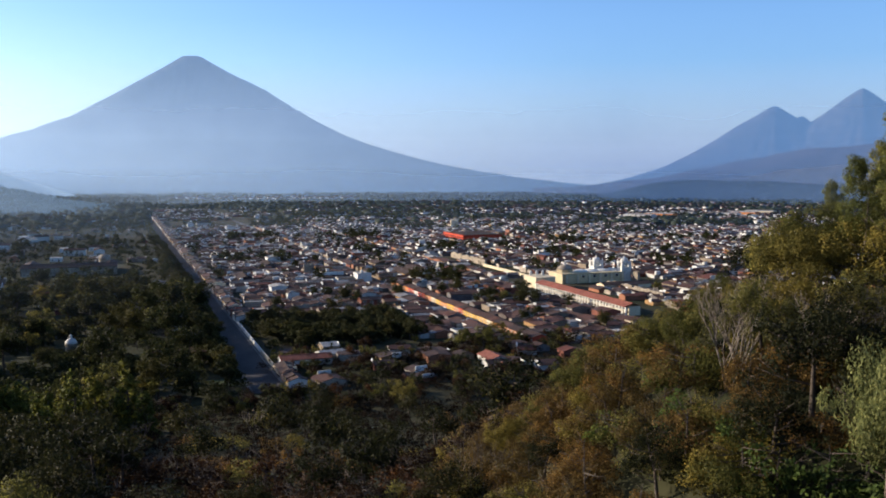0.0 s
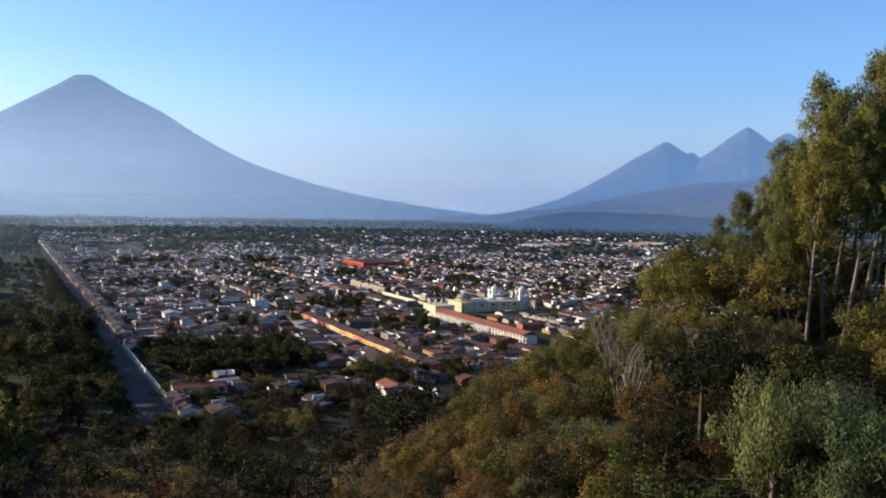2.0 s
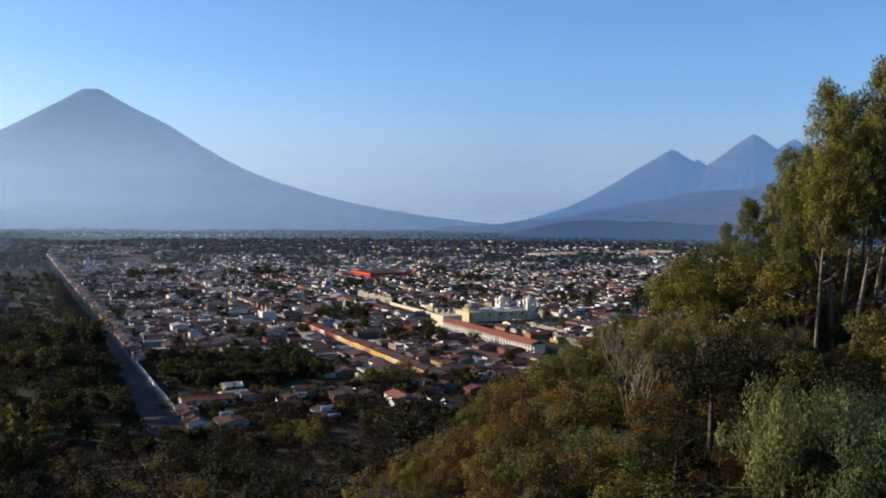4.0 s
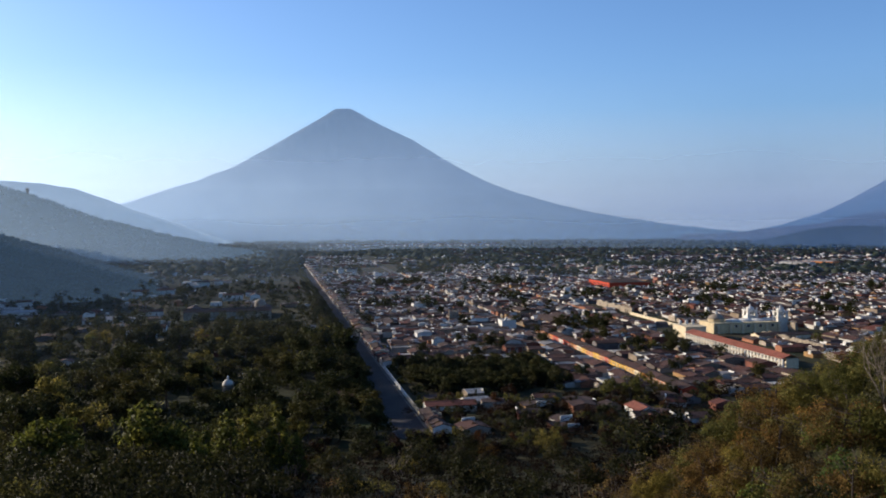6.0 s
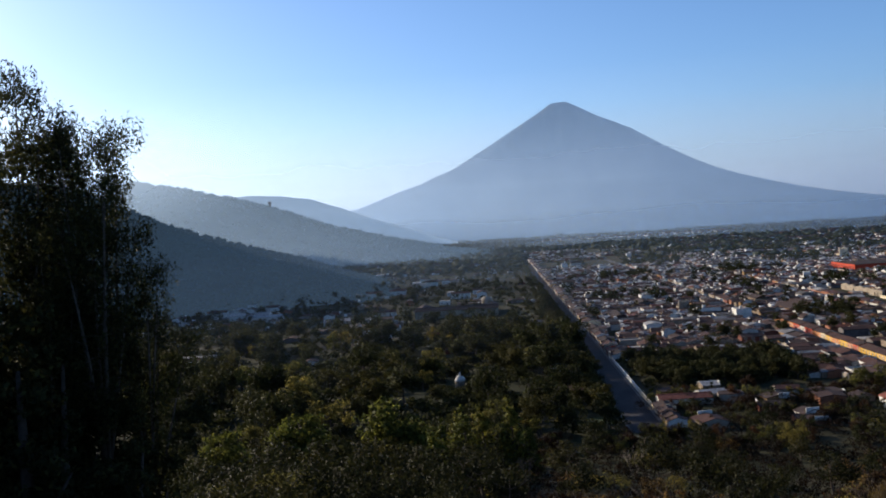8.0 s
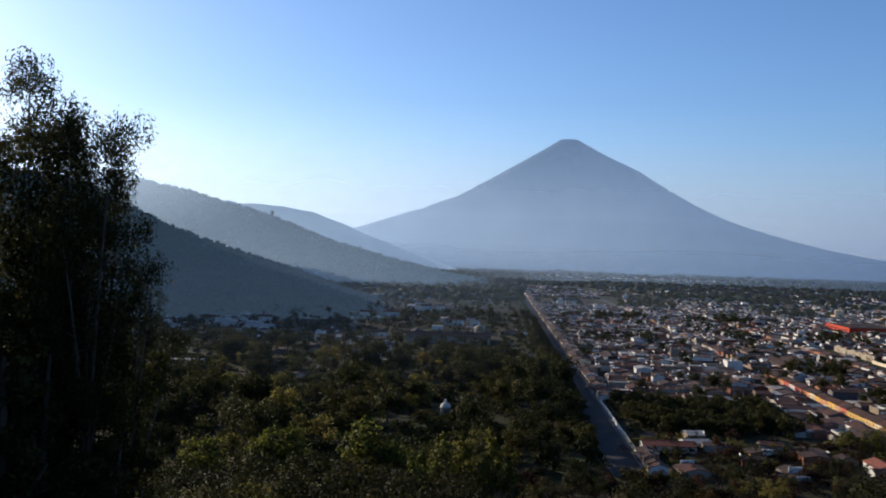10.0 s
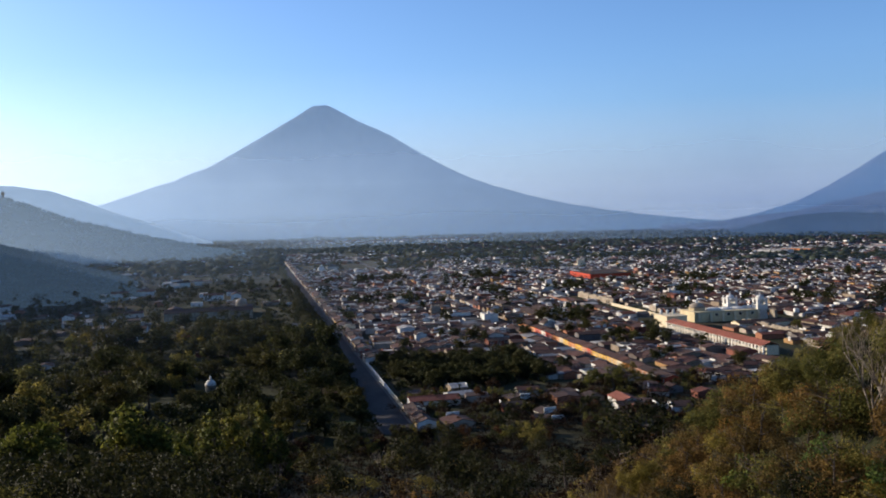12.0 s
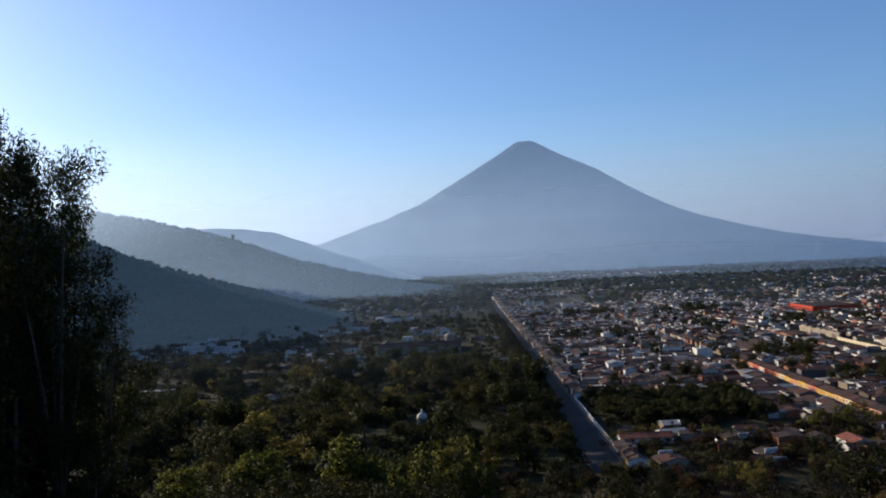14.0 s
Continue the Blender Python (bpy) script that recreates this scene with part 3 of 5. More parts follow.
def place_house(x, y, turn, width, rng):
    d = math.hypot(x, y)
    if d > LIMIT or COUNT[0] >= 180:
        return far_house(x, y, turn, width, rng)
    COUNT[0] += 1
    pool = NEAR
    k = rng.choices(range(7), (5, 4, 5, 2, 2.2, 2, 3))[0]
    size = (13, 17, 10, 12, 11, 14, 20)[k]
    s = width / size
    return copy_thing(pool[k], pose(x, y, 0, 0, 0, turn) @ Matrix.Diagonal((s, rng.uniform(1.0, 1.45), rng.uniform(0.62, 0.98), 1)))


KEEP = []      # places (x0, x1, y0, y1) that named buildings take


def free(x, y, r=6):
    return all(not (x0 - r < x < x1 + r and y0 - r < y < y1 + r) for x0, x1, y0, y1 in KEEP)


KEEP += [(292, 330, 430, 640), (293, 395, 622, 696), (318, 334, 690, 900), (405, 495, 1080, 1165), (66, 150, 455, 545), (203, 216, 430, 692), (66, 196, 380, 432)]


def fill_block(x0, x1, y0, y1, rng):
    far = math.hypot(x0, y0) > 900
    step = 0.85
    for side in range(4):
        horiz = side in (0, 2)
        a, b = (x0, x1) if horiz else (y0 + 14, y1 - 14)
        p = a
        while p < b - 7:
            w = min(rng.uniform(9, 19) * step, b - p)
            c = p + w / 2
            p += w + (rng.uniform(1, 6) if rng.random() < 0.15 else 0.06)
            x, y, t = ((c, y0, 0), (x1, c, 90), (c, y1, 180), (x0, c, -90))[side]
            if w < 6 or not visible(x, y) or not free(x, y) or rng.random() < 0.05:
                continue
            place_house(x, y, t, w, rng)
    # sheds and back wings inside the block
    for _ in range(int((x1 - x0) * (y1 - y0) / (130 if far else 165))):
        x, y = rng.uniform(x0 + 18, x1 - 18), rng.uniform(y0 + 18, y1 - 18)
        if visible(x, y) and free(x, y):
            place_house(x, y, rng.choice((0, 90, -90, -90, 180)), rng.uniform(7, 17), rng)


rng = random.Random(11)
for i in range(len(AVENUES) - 1):
    for k in range(len(CROSS) - 1):
        x0, x1 = AVENUES[i][0] + AVENUES[i][1] / 2, AVENUES[i + 1][0] - AVENUES[i + 1][1] / 2
        y0, y1 = CROSS[k][0] + CROSS[k][1] / 2, CROSS[k + 1][0] - CROSS[k + 1][1] / 2
        cx, cy = (x0 + x1) / 2, (y0 + y1) / 2
        if not visible(cx, cy, -27, 45):
            continue
        if math.hypot(cx, cy) > 1500 and rng.random() < (0.35 if cx > 450 else 0.7):
            continue
        if k == 0 and i < 6:
            for q in range(2):
                h = (y1 - y0) / 2
                fill_block(x0, x1, y0 + q * h, y0 + (q + 1) * h - 0.5, rng)
        else:
            fill_block(x0, x1, y0, y1, rng)
# low houses between the foot of the hill and the first cross street
for _ in range(22):
    x, y = rng.uniform(76, 205), rng.uniform(372, 452)
    place_house(x, y, rng.choice((0, -90, -90, 90)) + rng.uniform(-12, 12), rng.uniform(7, 13), rng)
# scattered houses among the gardens west of the avenue
for _ in range(330):
    x, y = rng.uniform(-560, 40), rng.uniform(520, 1750)
    if visible(x, y, -21, 10) and rng.random() < 0.25 + y / 1800 and not (-80 < x < 10 and 820 < y < 920):
        place_house(x, y, rng.choice((0, -90, 90)), rng.uniform(8, 18), rng)


def town_block(x, y, turn, w, d, h, rise, roof, rng):
    """A larger building of the town: walls with a parapet or a wide pitched roof."""
    m = pose(x, y, 0, 0, 0, turn)
    b = Build().box(-w / 2, w / 2, 0, d, -0.3, h)
    TOWN.add([m @ Vector(q) for q in b.v], b.f, 2 if rng.random() < 0.6 else 0)
    b = gable(Build(), w, d, h, rise, 0.5, 0.25, 0) if rise else Build().box(-w / 2 + 0.3, w / 2 - 0.3, 0.3, d - 0.3, h, h + 0.2)
    TOWN.add([m @ Vector(q) for q in b.v], b.f, roof)
    if not rise:
        for k in range(rng.randrange(1, 4)):
            px, py = rng.uniform(-w / 2 + 1, w / 2 - 3), rng.uniform(1, d - 3)
            b = Build().box(px, px + rng.uniform(1.5, 3), py, py + 2, h + 0.2, h + rng.uniform(1.2, 2.6))
            TOWN.add([m @ Vector(q) for q in b.v], b.f, 2)


for _ in range(170):
    i, k = rng.randrange(len(AVENUES) - 1), rng.randrange(len(CROSS) - 1)
    x, y = rng.uniform(AVENUES[i][0] + 16, AVENUES[i + 1][0] - 16), rng.uniform(CROSS[k][0] + 14, CROSS[k + 1][0] - 22)
    if visible(x, y, 3, 45) and free(x, y, 22) and math.hypot(x, y) > 620:
        if rng.random() < 0.6:
            town_block(x, y, rng.choice((0, 90, -90)), rng.uniform(20, 42), rng.uniform(9, 14), rng.uniform(3.2, 4.6), rng.uniform(1.5, 2.4), 3, rng)
        else:
            town_block(x, y, rng.choice((0, 90, -90)), rng.uniform(9, 18), rng.uniform(8, 12), rng.uniform(5.2, 7.5), 0, 1, rng)


tagged(new("town_houses", TOWN.mesh("town_houses", MANY_WALLS, MANY_ROOFS, PLAIN_WHITE, DARK_TILE)), "crowded low houses with brown tile roofs and pale walls", "houses", kind="stuff")


# ---------------------------------------------------------------- painted avenue fronts
def paint(name, c, c2=None):
    return surface(name, [(0, c), (1, c2 or tuple(0.9 * k for k in c))], stain=0.18)


PAINTS = {"red": paint("red_paint", (0.52, 0.07, 0.03)), "orange": paint("orange_paint", (0.66, 0.25, 0.06)), "yellow": paint("yellow_paint", (0.72, 0.42, 0.03)),
          "cream": paint("cream_paint", (0.72, 0.6, 0.4)), "white": paint("white_paint", (0.8, 0.77, 0.7)), "salmon": paint("salmon_paint", (0.62, 0.3, 0.17)),
          "ochre": paint("ochre_paint", (0.6, 0.36, 0.1))}


def front_house(x, y0, y1, colour, h, depth, rise, n, roof, gabled):
    w = y1 - y0
    ob = make_house(w, depth, h, rise, roof, gabled, n, wall=PAINTS[colour], label="low %s-painted house front with white-framed windows, weathered tile roof" % colour)
    ob.matrix_basis = pose(x, (y0 + y1) / 2, 0, 0, 0, -90)
    ob["group"] = "painted fronts along the avenue"


def painted_row(x, y, plan, h0, depth, rng, rise=1.1):
    for colour, length in plan:
        front_house(x, y, y + length - 0.04, colour, h0 + rng.uniform(-0.3, 0.3) * (2.2 if x < 100 else 1), depth * (rng.uniform(0.75, 1.3) if x < 100 else 1), rise + rng.uniform(0, 0.3), max(2, int(length / 3.6)), rng.choice((DARK_TILE, DARK_TILE, TILE)), int(x < 100 and rng.random() < 0.45))
        y += length


painted_row(202.2, 432, [("red", 11), ("white", 9), ("salmon", 14), ("salmon", 12), ("orange", 9), ("cream", 8), ("ochre", 13), ("yellow", 9), ("yellow", 17), ("red", 8), ("salmon", 9),
                         ("yellow", 12), ("orange", 13), ("yellow", 10), ("cream", 9), ("orange", 14), ("red", 16), ("white", 9), ("red", 14), ("orange", 18), ("salmon", 12), ("orange", 12)], 3.3, 9, rng)
painted_row(66.2, 548, [("white", 14), ("white", 12), ("red", 12), ("cream", 16), ("cream", 14), ("ochre", 12), ("white", 16), ("cream", 12), ("salmon", 14), ("cream", 16), ("white", 12)], 4.2, 9, rng, 0.9)
painted_row(66.2, 705, [("cream", 18), ("white", 15), ("ochre", 16), ("cream", 20), ("cream", 22), ("salmon", 16), ("cream", 20), ("white", 22), ("cream", 25), ("salmon", 20), ("cream", 24), ("cream", 28),
                        ("ochre", 20), ("cream", 30), ("salmon", 28), ("cream", 30), ("cream", 30), ("ochre", 30), ("cream", 32), ("cream", 30), ("white", 34), ("cream", 40), ("salmon", 40), ("cream", 45), ("cream", 50),
                        ("cream", 50), ("white", 60), ("cream", 60), ("cream", 60), ("cream", 70)], 3.9, 9, rng, 0.9)
painted_row(66.2, 376, [("white", 5), ("yellow", 9), ("salmon", 12), ("cream", 12)], 3.0, 7, rng)


def garden_wall(x0, x1, y0, y1, h, mat, label, name="garden_wall"):
    b = Build().box(x0, x1, y0, y1, -0.3, h)
    b.box(x0 - 0.08, x1 + 0.08, y0 - 0.08, y1 + 0.08, h, h + 0.15)
    tagged(new(name, b.mesh(name, mat)), label, "wall")


garden_wall(66.2, 66.7, 414.2, 454, 2.0, PAINTS["cream"], "long cream garden wall along the avenue")
garden_wall(66.2, 66.7, 455, 547, 1.8, PAINTS["white"], "long low white garden wall beside dark trees")
garden_wall(49.2, 49.7, 414, 700, 2.6, surface("old_wall", [(0, (0.2, 0.17, 0.14)), (1, (0.26, 0.22, 0.18))]), "old grey-brown wall along the shaded side of the avenue")
garden_wall(321.5, 322.2, 692, 797, 2.4, PAINTS["cream"], "long cream wall with a tiled coping")

# ---------------------------------------------------------------- arcaded building
def arcade_building():
    base = tagged(new("arcade_building"), "long cream two-storey building with arcades and a red tile roof", "building")
    L, D, H = 128.0, 10.5, 5.9
    b = Build()
    n = 32
    b.box(-L / 2, L / 2, 2.6, D, -0.3, H)
    b.box(-L / 2, L / 2, 0, 2.6, 2.75, 3.0)
    b.box(-L / 2, L / 2, 0, 2.6, -0.3, 0.3)
    part("wall", b.mesh("wall", PAINTS["cream"]), base)
    col = Build().box(-0.45, 0.45, 0, 0.8, 0, 2.15).box(-0.75, 0.75, -0.05, 0.85, 2.15, 2.35).mesh("column", PAINTS["white"])
    spandrel = Build().box(-L / 2, L / 2, 0.02, 0.6, 2.62, 2.75).box(-L / 2, L / 2, 0.02, 0.6, 5.3, 5.9).mesh("beam", PAINTS["white"])
    part("beam", spandrel, base)
    rail = Build()
    for k in range(n):
        x = -L / 2 + (k + 0.5) * L / n
        for j in range(6):
            rail.box(x - 1.5 + j * 0.55, x - 1.4 + j * 0.55, 0.2, 0.3, 3.0, 3.7)
    rail.box(-L / 2, L / 2, 0.15, 0.35, 3.7, 3.8)
    part("railing", rail.mesh("railing", PAINTS["white"]), base)
    for k in range(n + 1):
        for z in (0.3, 3.0):
            ob = part("column", col, base)
            ob.location = (-L / 2 + k * L / n, 0, z)
    for k in range(n):
        x = -L / 2 + (k + 0.5) * L / n
        opening("door", x, 0.3, 1.4, 2.0, WOOD, base, 2.6)
        opening("window", x, 3.6, 1.4, 1.4, GLASS, base, 2.6)
    part("roof", gable(Build(), L, D, H, 1.7, 0.7, 0.3, 0).mesh("roof", RED_TILE), base, "red clay tile roof")
    base.matrix_basis = pose(293.5, 497 + 62, 0, 0, 0, -90)


RED_TILE = surface("red_tile_roof", [(0, (0.28, 0.09, 0.055)), (1, (0.23, 0.085, 0.055))], grain=0.9, stain=0.25, bump_d=0.15)
arcade_building()

# ---------------------------------------------------------------- churches
CHURCH_YELLOW = paint("church_yellow_plaster", (0.62, 0.5, 0.3))
DOME_GREY = paint("weathered_dome_plaster", (0.3, 0.25, 0.19))


def dome_profile(r, z, n=7):
    return [(r * math.cos(k / n * math.pi / 2) + 0.02, z + r * math.sin(k / n * math.pi / 2)) for k in range(n + 1)]


def domed_church():
    base = tagged(new("church"), "yellow baroque church with a grey dome and two white turrets", "church")
    nave = Build().box(0, 56, 0, 24, -0.3, 12).box(-0.3, 56.3, -0.3, 24.3, 12, 12.7)
    part("nave", nave.mesh("nave", CHURCH_YELLOW, PLAIN_WHITE), base)
    for k in range(4):                   # one shallow vault to each bay, and a buttress between the windows
        v = Build().lathe([(r, 12.6 + 0.5 * (z - 12.6)) for r, z in dome_profile(6.0, 12.6, 5)], 14, 22 + k * 10, 12)
        part("roof_vault", v.mesh("roof_vault", PLAIN_WHITE, shade=True), base)
    for k in range(6):
        b = Build().box(2.5 + k * 10, 4.1 + k * 10, -1.6, -0.02, -0.3, 9).box(2.5 + k * 10, 4.1 + k * 10, -0.9, -0.02, 9, 11.4)
        part("buttress", b.mesh("buttress", PAINTS["cream"]), base)
    drum = Build().lathe([(6.4, 10), (6.4, 15.5), (6.9, 15.5), (6.9, 16.3)], 8, 8, 12)
    part("drum", drum.mesh("drum", CHURCH_YELLOW), base)
    part("dome", Build().lathe(dome_profile(6.0, 16.3, 8), 24, 8, 12).mesh("dome", DOME_GREY, shade=True), base, "grey weathered dome")
    part("lantern", Build().lathe([(1.2, 22), (1.2, 24), (1.5, 24), (0.9, 25.2), (0.12, 26), (0.12, 27)], 8, 8, 12).mesh("lantern", PLAIN_WHITE), base)
    for x, y in ((40, 19), (57, 4)):
        t = Build().box(x - 4.2, x + 4.2, y - 4.2, y + 4.2, -0.3, 17.5).box(x - 4.7, x + 4.7, y - 4.7, y + 4.7, 17.5, 18.3)
        for sx in (-1, 1):
            for sy in (-1, 1):
                t.box(x + sx * 3.0 - 1.1, x + sx * 3.0 + 1.1, y + sy * 3.0 - 1.1, y + sy * 3.0 + 1.1, 18.3, 24.2)
                t.lathe([(0.6, 25), (0.6, 26.6), (0.08, 28.4)], 6, x + sx * 3.6, y + sy * 3.6)
        t.box(x - 4.4, x + 4.4, y - 4.4, y + 4.4, 24.2, 25)
        t.lathe([(3.2, 25), (3.2, 26.2)], 8, x, y)
        t.lathe(dome_profile(3.2, 26.2, 5), 12, x, y)
        t.lathe([(0.7, 29.2), (0.7, 30.6), (0.1, 32.6)], 8, x, y)
        turret = part("bell_turret", t.mesh("bell_turret", PLAIN_WHITE), base, "white bell turret with a small dome")
        bell = Build().lathe([(1.1, 20), (0.9, 20.6), (0.6, 21.6), (0.25, 22), (0.1, 22.4)], 10, x, y)
        part("bell", bell.mesh("bell", DARK_TILE, shade=True), turret, "dark bronze bell")
    for k in range(4):
        opening("clerestory_window", 18.3 + k * 10, 7, 2.4, 3.2, GLASS, base)
    base.matrix_basis = pose(330, 652, 0, 0, 0, 0) @ Matrix.Diagonal((1, 1, 0.62, 1))
    bl = tagged(new("church_sacristy"), "square cream stone block with a flat roof beside the church", "building")
    part("wall", Build().box(0, 16, 0, 22, -0.3, 12.5).box(-0.3, 16.3, -0.3, 22.3, 12.5, 13.2).mesh("wall", PAINTS["cream"]), bl)
    for k in range(3):
        part("pinnacle", Build().lathe([(1.1, 13.2), (1.1, 16.5), (1.4, 16.6), (0.2, 18.4)], 8, 3 + 5 * k, 16).mesh("pinnacle", PLAIN_WHITE), bl)
    opening("window", 5, 5, 1.6, 2.6, GLASS, bl)
    opening("window", 11, 5, 1.6, 2.6, GLASS, bl)
    bl.matrix_basis = pose(297, 630, 0) @ Matrix.Diagonal((1, 1, 0.66, 1))


domed_church()


def red_hall():
    base = tagged(new("market_hall"), "long red-painted hall with a dark flat roof", "building")
    part("wall", Build().box(0, 54, 0, 73, -0.3, 9).box(-0.4, 0.4, -0.4, 73.4, 9, 9.8).mesh("wall", PAINTS["red"]), base)
    part("roof", Build().box(0.5, 53.5, 0.5, 72.5, 9.8, 10.1).add([(4, 4, 10.1), (50, 4, 10.1), (50, 69, 10.1), (4, 69, 10.1), (12, 36, 13), (42, 36, 13)],
                                                                 [(0, 1, 5, 4), (2, 3, 4, 5), (1, 2, 5), (3, 0, 4)]).mesh("roof", DARK_TILE), base, "dark brown roof")
    for k in range(16):
        w = Build().box(-0.06, 0.02, 2.5 + k * 4.4, 4.6 + k * 4.4, 3.5, 6.5).mesh("window", GLASS)
        part("window", w, base)
    base.matrix_basis = pose(411, 1085, 0) @ Matrix.Diagonal((1, 1, 0.72, 1))


red_hall()


def small_church(x, y, s, label, mat):
    base = tagged(new("chapel"), label, "church")
    part("nave", Build().box(0, 10, 0, 26, -0.3, 9).mesh("nave", mat), base)
    part("roof", gable(Build(), 26, 10, 9, 3, 0.3, 0.3, 0).mesh("roof", TILE), base).matrix_basis = pose(10, 13, 0, 0, 0, 90)
    f = Build().box(-1.5, 11.5, -1.6, 0, -0.3, 13).box(1, 9, -1.6, 0, 13, 16).box(3.4, 6.6, -1.6, 0, 16, 18.5)
    for sx in (0.2, 9.8):
        f.box(sx - 1.7, sx + 1.7, -2, 1.5, 12, 17).lathe(dome_profile(1.7, 17, 4), 8, sx, -0.3)
    part("facade", f.mesh("facade", mat), base)
    base.matrix_basis = pose(x, y, 0) @ Matrix.Scale(s, 4)


small_church(470, 1290, 0.85, "pale cream church front with twin towers above the roofs", PAINTS["cream"])
small_church(326, 1000, 0.55, "small white chapel above tiled roofs", PLAIN_WHITE)
small_church(150, 770, 0.6, "grey ruined chapel with two stubby towers", DOME_GREY)


def ruin_wall(x, y0, y1, h, label):
    """A broken wall with arched openings and an uneven top."""
    b, y, r = Build(), y0, random.Random(3)
    while y < y1:
        w = r.uniform(3, 6)
        b.box(0, 2.2, y, y + w, -0.3, h * r.uniform(0.75, 1.05))
        if r.random() < 0.35:
            y += w
            b.box(0, 2.2, y, y + 2.4, h * 0.55, h * 0.9)
            w = 2.4
        y += w
    ob = tagged(new("ruined_wall", b.mesh("ruined_wall", DOME_STONE)), label, "ruin")
    ob.location = (x, 0, 0)


DOME_STONE = surface("old_stone", [(0, (0.4, 0.33, 0.24)), (1, (0.33, 0.27, 0.2))], grain=0.8, stain=0.35)
ruin_wall(324, 799, 890, 6.0, "tall broken pale stone wall of a ruined convent")
ruin_wall(352, 545, 618, 6, "long ruined brown stone wall with arched openings")
ruin_wall(390, 640, 650, 9, "broken brown stone buttress of a ruin")


def kiosk():
    base = tagged(new("domed_pavilion"), "small round garden pavilion with a white dome among trees", "pavilion")
    part("wall", Build().lathe([(3.3, -0.3), (3.3, 5.6), (3.6, 5.6), (3.6, 6.1)], 12).mesh("wall", DOME_STONE), base)
    part("dome", Build().lathe(dome_profile(3.4, 6.1, 7), 20).mesh("dome", PLAIN_WHITE, shade=True), base, "white plastered dome")
    part("lantern", Build().lathe([(0.7, 9.3), (0.7, 10.6), (0.9, 10.7), (0.1, 11.8)], 8).mesh("lantern", PLAIN_WHITE), base)
    base.matrix_basis = pose(-20.8, 478, 1.2) @ Matrix.Scale(0.8, 4)


kiosk()


def convent():
    base = tagged(new("convent"), "long low convent with brown tile roofs and a pale dome", "convent")
    part("wall", Build().box(-72, 4, 0, 12, -0.3, 7).box(-72, -60, 12, 50, -0.3, 6.5).box(-8, 4, 12, 50, -0.3, 6.5).mesh("wall", DOME_STONE), base)
    part("roof", gable(Build(), 76, 12, 7, 2.6, 0.6, 0.25, 0).mesh("roof", TILE), base).location = (-34, 0, 0)
    part("roof", gable(Build(), 38, 12, 6.5, 2.4, 0.6, 0.25, 0).mesh("roof", TILE), base).matrix_basis = pose(-60, 31, 0, 0, 0, 90)
    part("roof", gable(Build(), 38, 12, 6.5, 2.4, 0.6, 0.25, 0).mesh("roof", TILE), base).matrix_basis = pose(4, 31, 0, 0, 0, 90)
    part("drum", Build().lathe([(5, 5), (5, 9.5), (5.4, 9.5), (5.4, 10)], 10, -6, 34).mesh("drum", DOME_STONE), base)
    part("dome", Build().lathe(dome_profile(4.9, 10, 7), 20, -6, 34).mesh("dome", DOME_GREY, shade=True), base)
    base.location = (-2, 842, 0)


convent()


def long_hall(x, y, w, d, h, label, wall, roof, turn=0):
    ob = make_house(w, d, h, 1.4, roof, 0, int(w / 5), wall=wall, label=label)
    ob.matrix_basis = pose(x, y, 0, 0, 0, turn)


long_hall(358, 600, 40, 12, 4.6, "long pale hall with a dark tile roof beside the ruin", PAINTS["cream"], DARK_TILE)
long_hall(-135, 831, 42, 12, 3.6, "long white hall with a grey tin roof among trees", PLAIN_WHITE, TIN)
long_hall(-228, 900, 36, 14, 5, "white hall with a pale tin roof", PLAIN_WHITE, TIN)
long_hall(-250, 930, 40, 16, 5, "white hall with a pale tin roof", PLAIN_WHITE, TIN)
long_hall(30, 448, 32, 12, 3.4, "low dark house with a brown tile roof beside the avenue", DOME_STONE, TILE)
long_hall(34, 508, 12, 10, 4.5, "small house with a grey tin roof", PLAIN_WHITE, TIN)
long_hall(82, 418, 24, 9, 3.0, "low house with a red tile roof and white wall", PLAIN_WHITE, RED_TILE)
long_hall(160, 395, 16, 9, 3.2, "low white house with a bright red tile roof", PLAIN_WHITE, RED_TILE, -90)
for k in range(6):
    long_hall(880 + 60 * k, 1450 + 25 * (k % 3), 55, 22, 8, "long pale modern hall at the edge of the town", [PLAIN_WHITE, PAINTS["orange"], PAINTS["cream"]][k % 3], FLAT, -60)


def garden_house(x, y, w, d, h, turn, roof, label):
    ob = make_house(w, d, h, 1.6 if roof is not FLAT else 0, roof, 0, 2, wall=PLAIN_WHITE, label=label)
    ob.matrix_basis = pose(x, y, 0, 0, 0, turn)
    ob["group"] = "houses in the gardens"


rng = random.Random(61)
CLEAR = []
for x, y, n in ((-265, 985, 5), (-255, 1020, 3), (-139, 861, 3), (-140, 1112, 4), (-170, 1500, 6), (-83, 756, 3), (-36, 946, 3), (-300, 800, 2), (-190, 640, 2), (-20, 1060, 4), (-90, 1250, 6)):
    for k in range(n):
        px, py = x + rng.uniform(-34, 34), y + rng.uniform(-30, 30)
        CLEAR.append((px, py))
        flat = rng.random() < 0.5
        garden_house(px, py, rng.uniform(10, 24), rng.uniform(7, 11), rng.uniform(3.5, 6.5), rng.choice((0, 0, 90, -90)) + rng.uniform(-6, 6), FLAT if flat else TILE, "white garden house with a %s roof among the trees" % ("pale flat" if flat else "brown tile"))


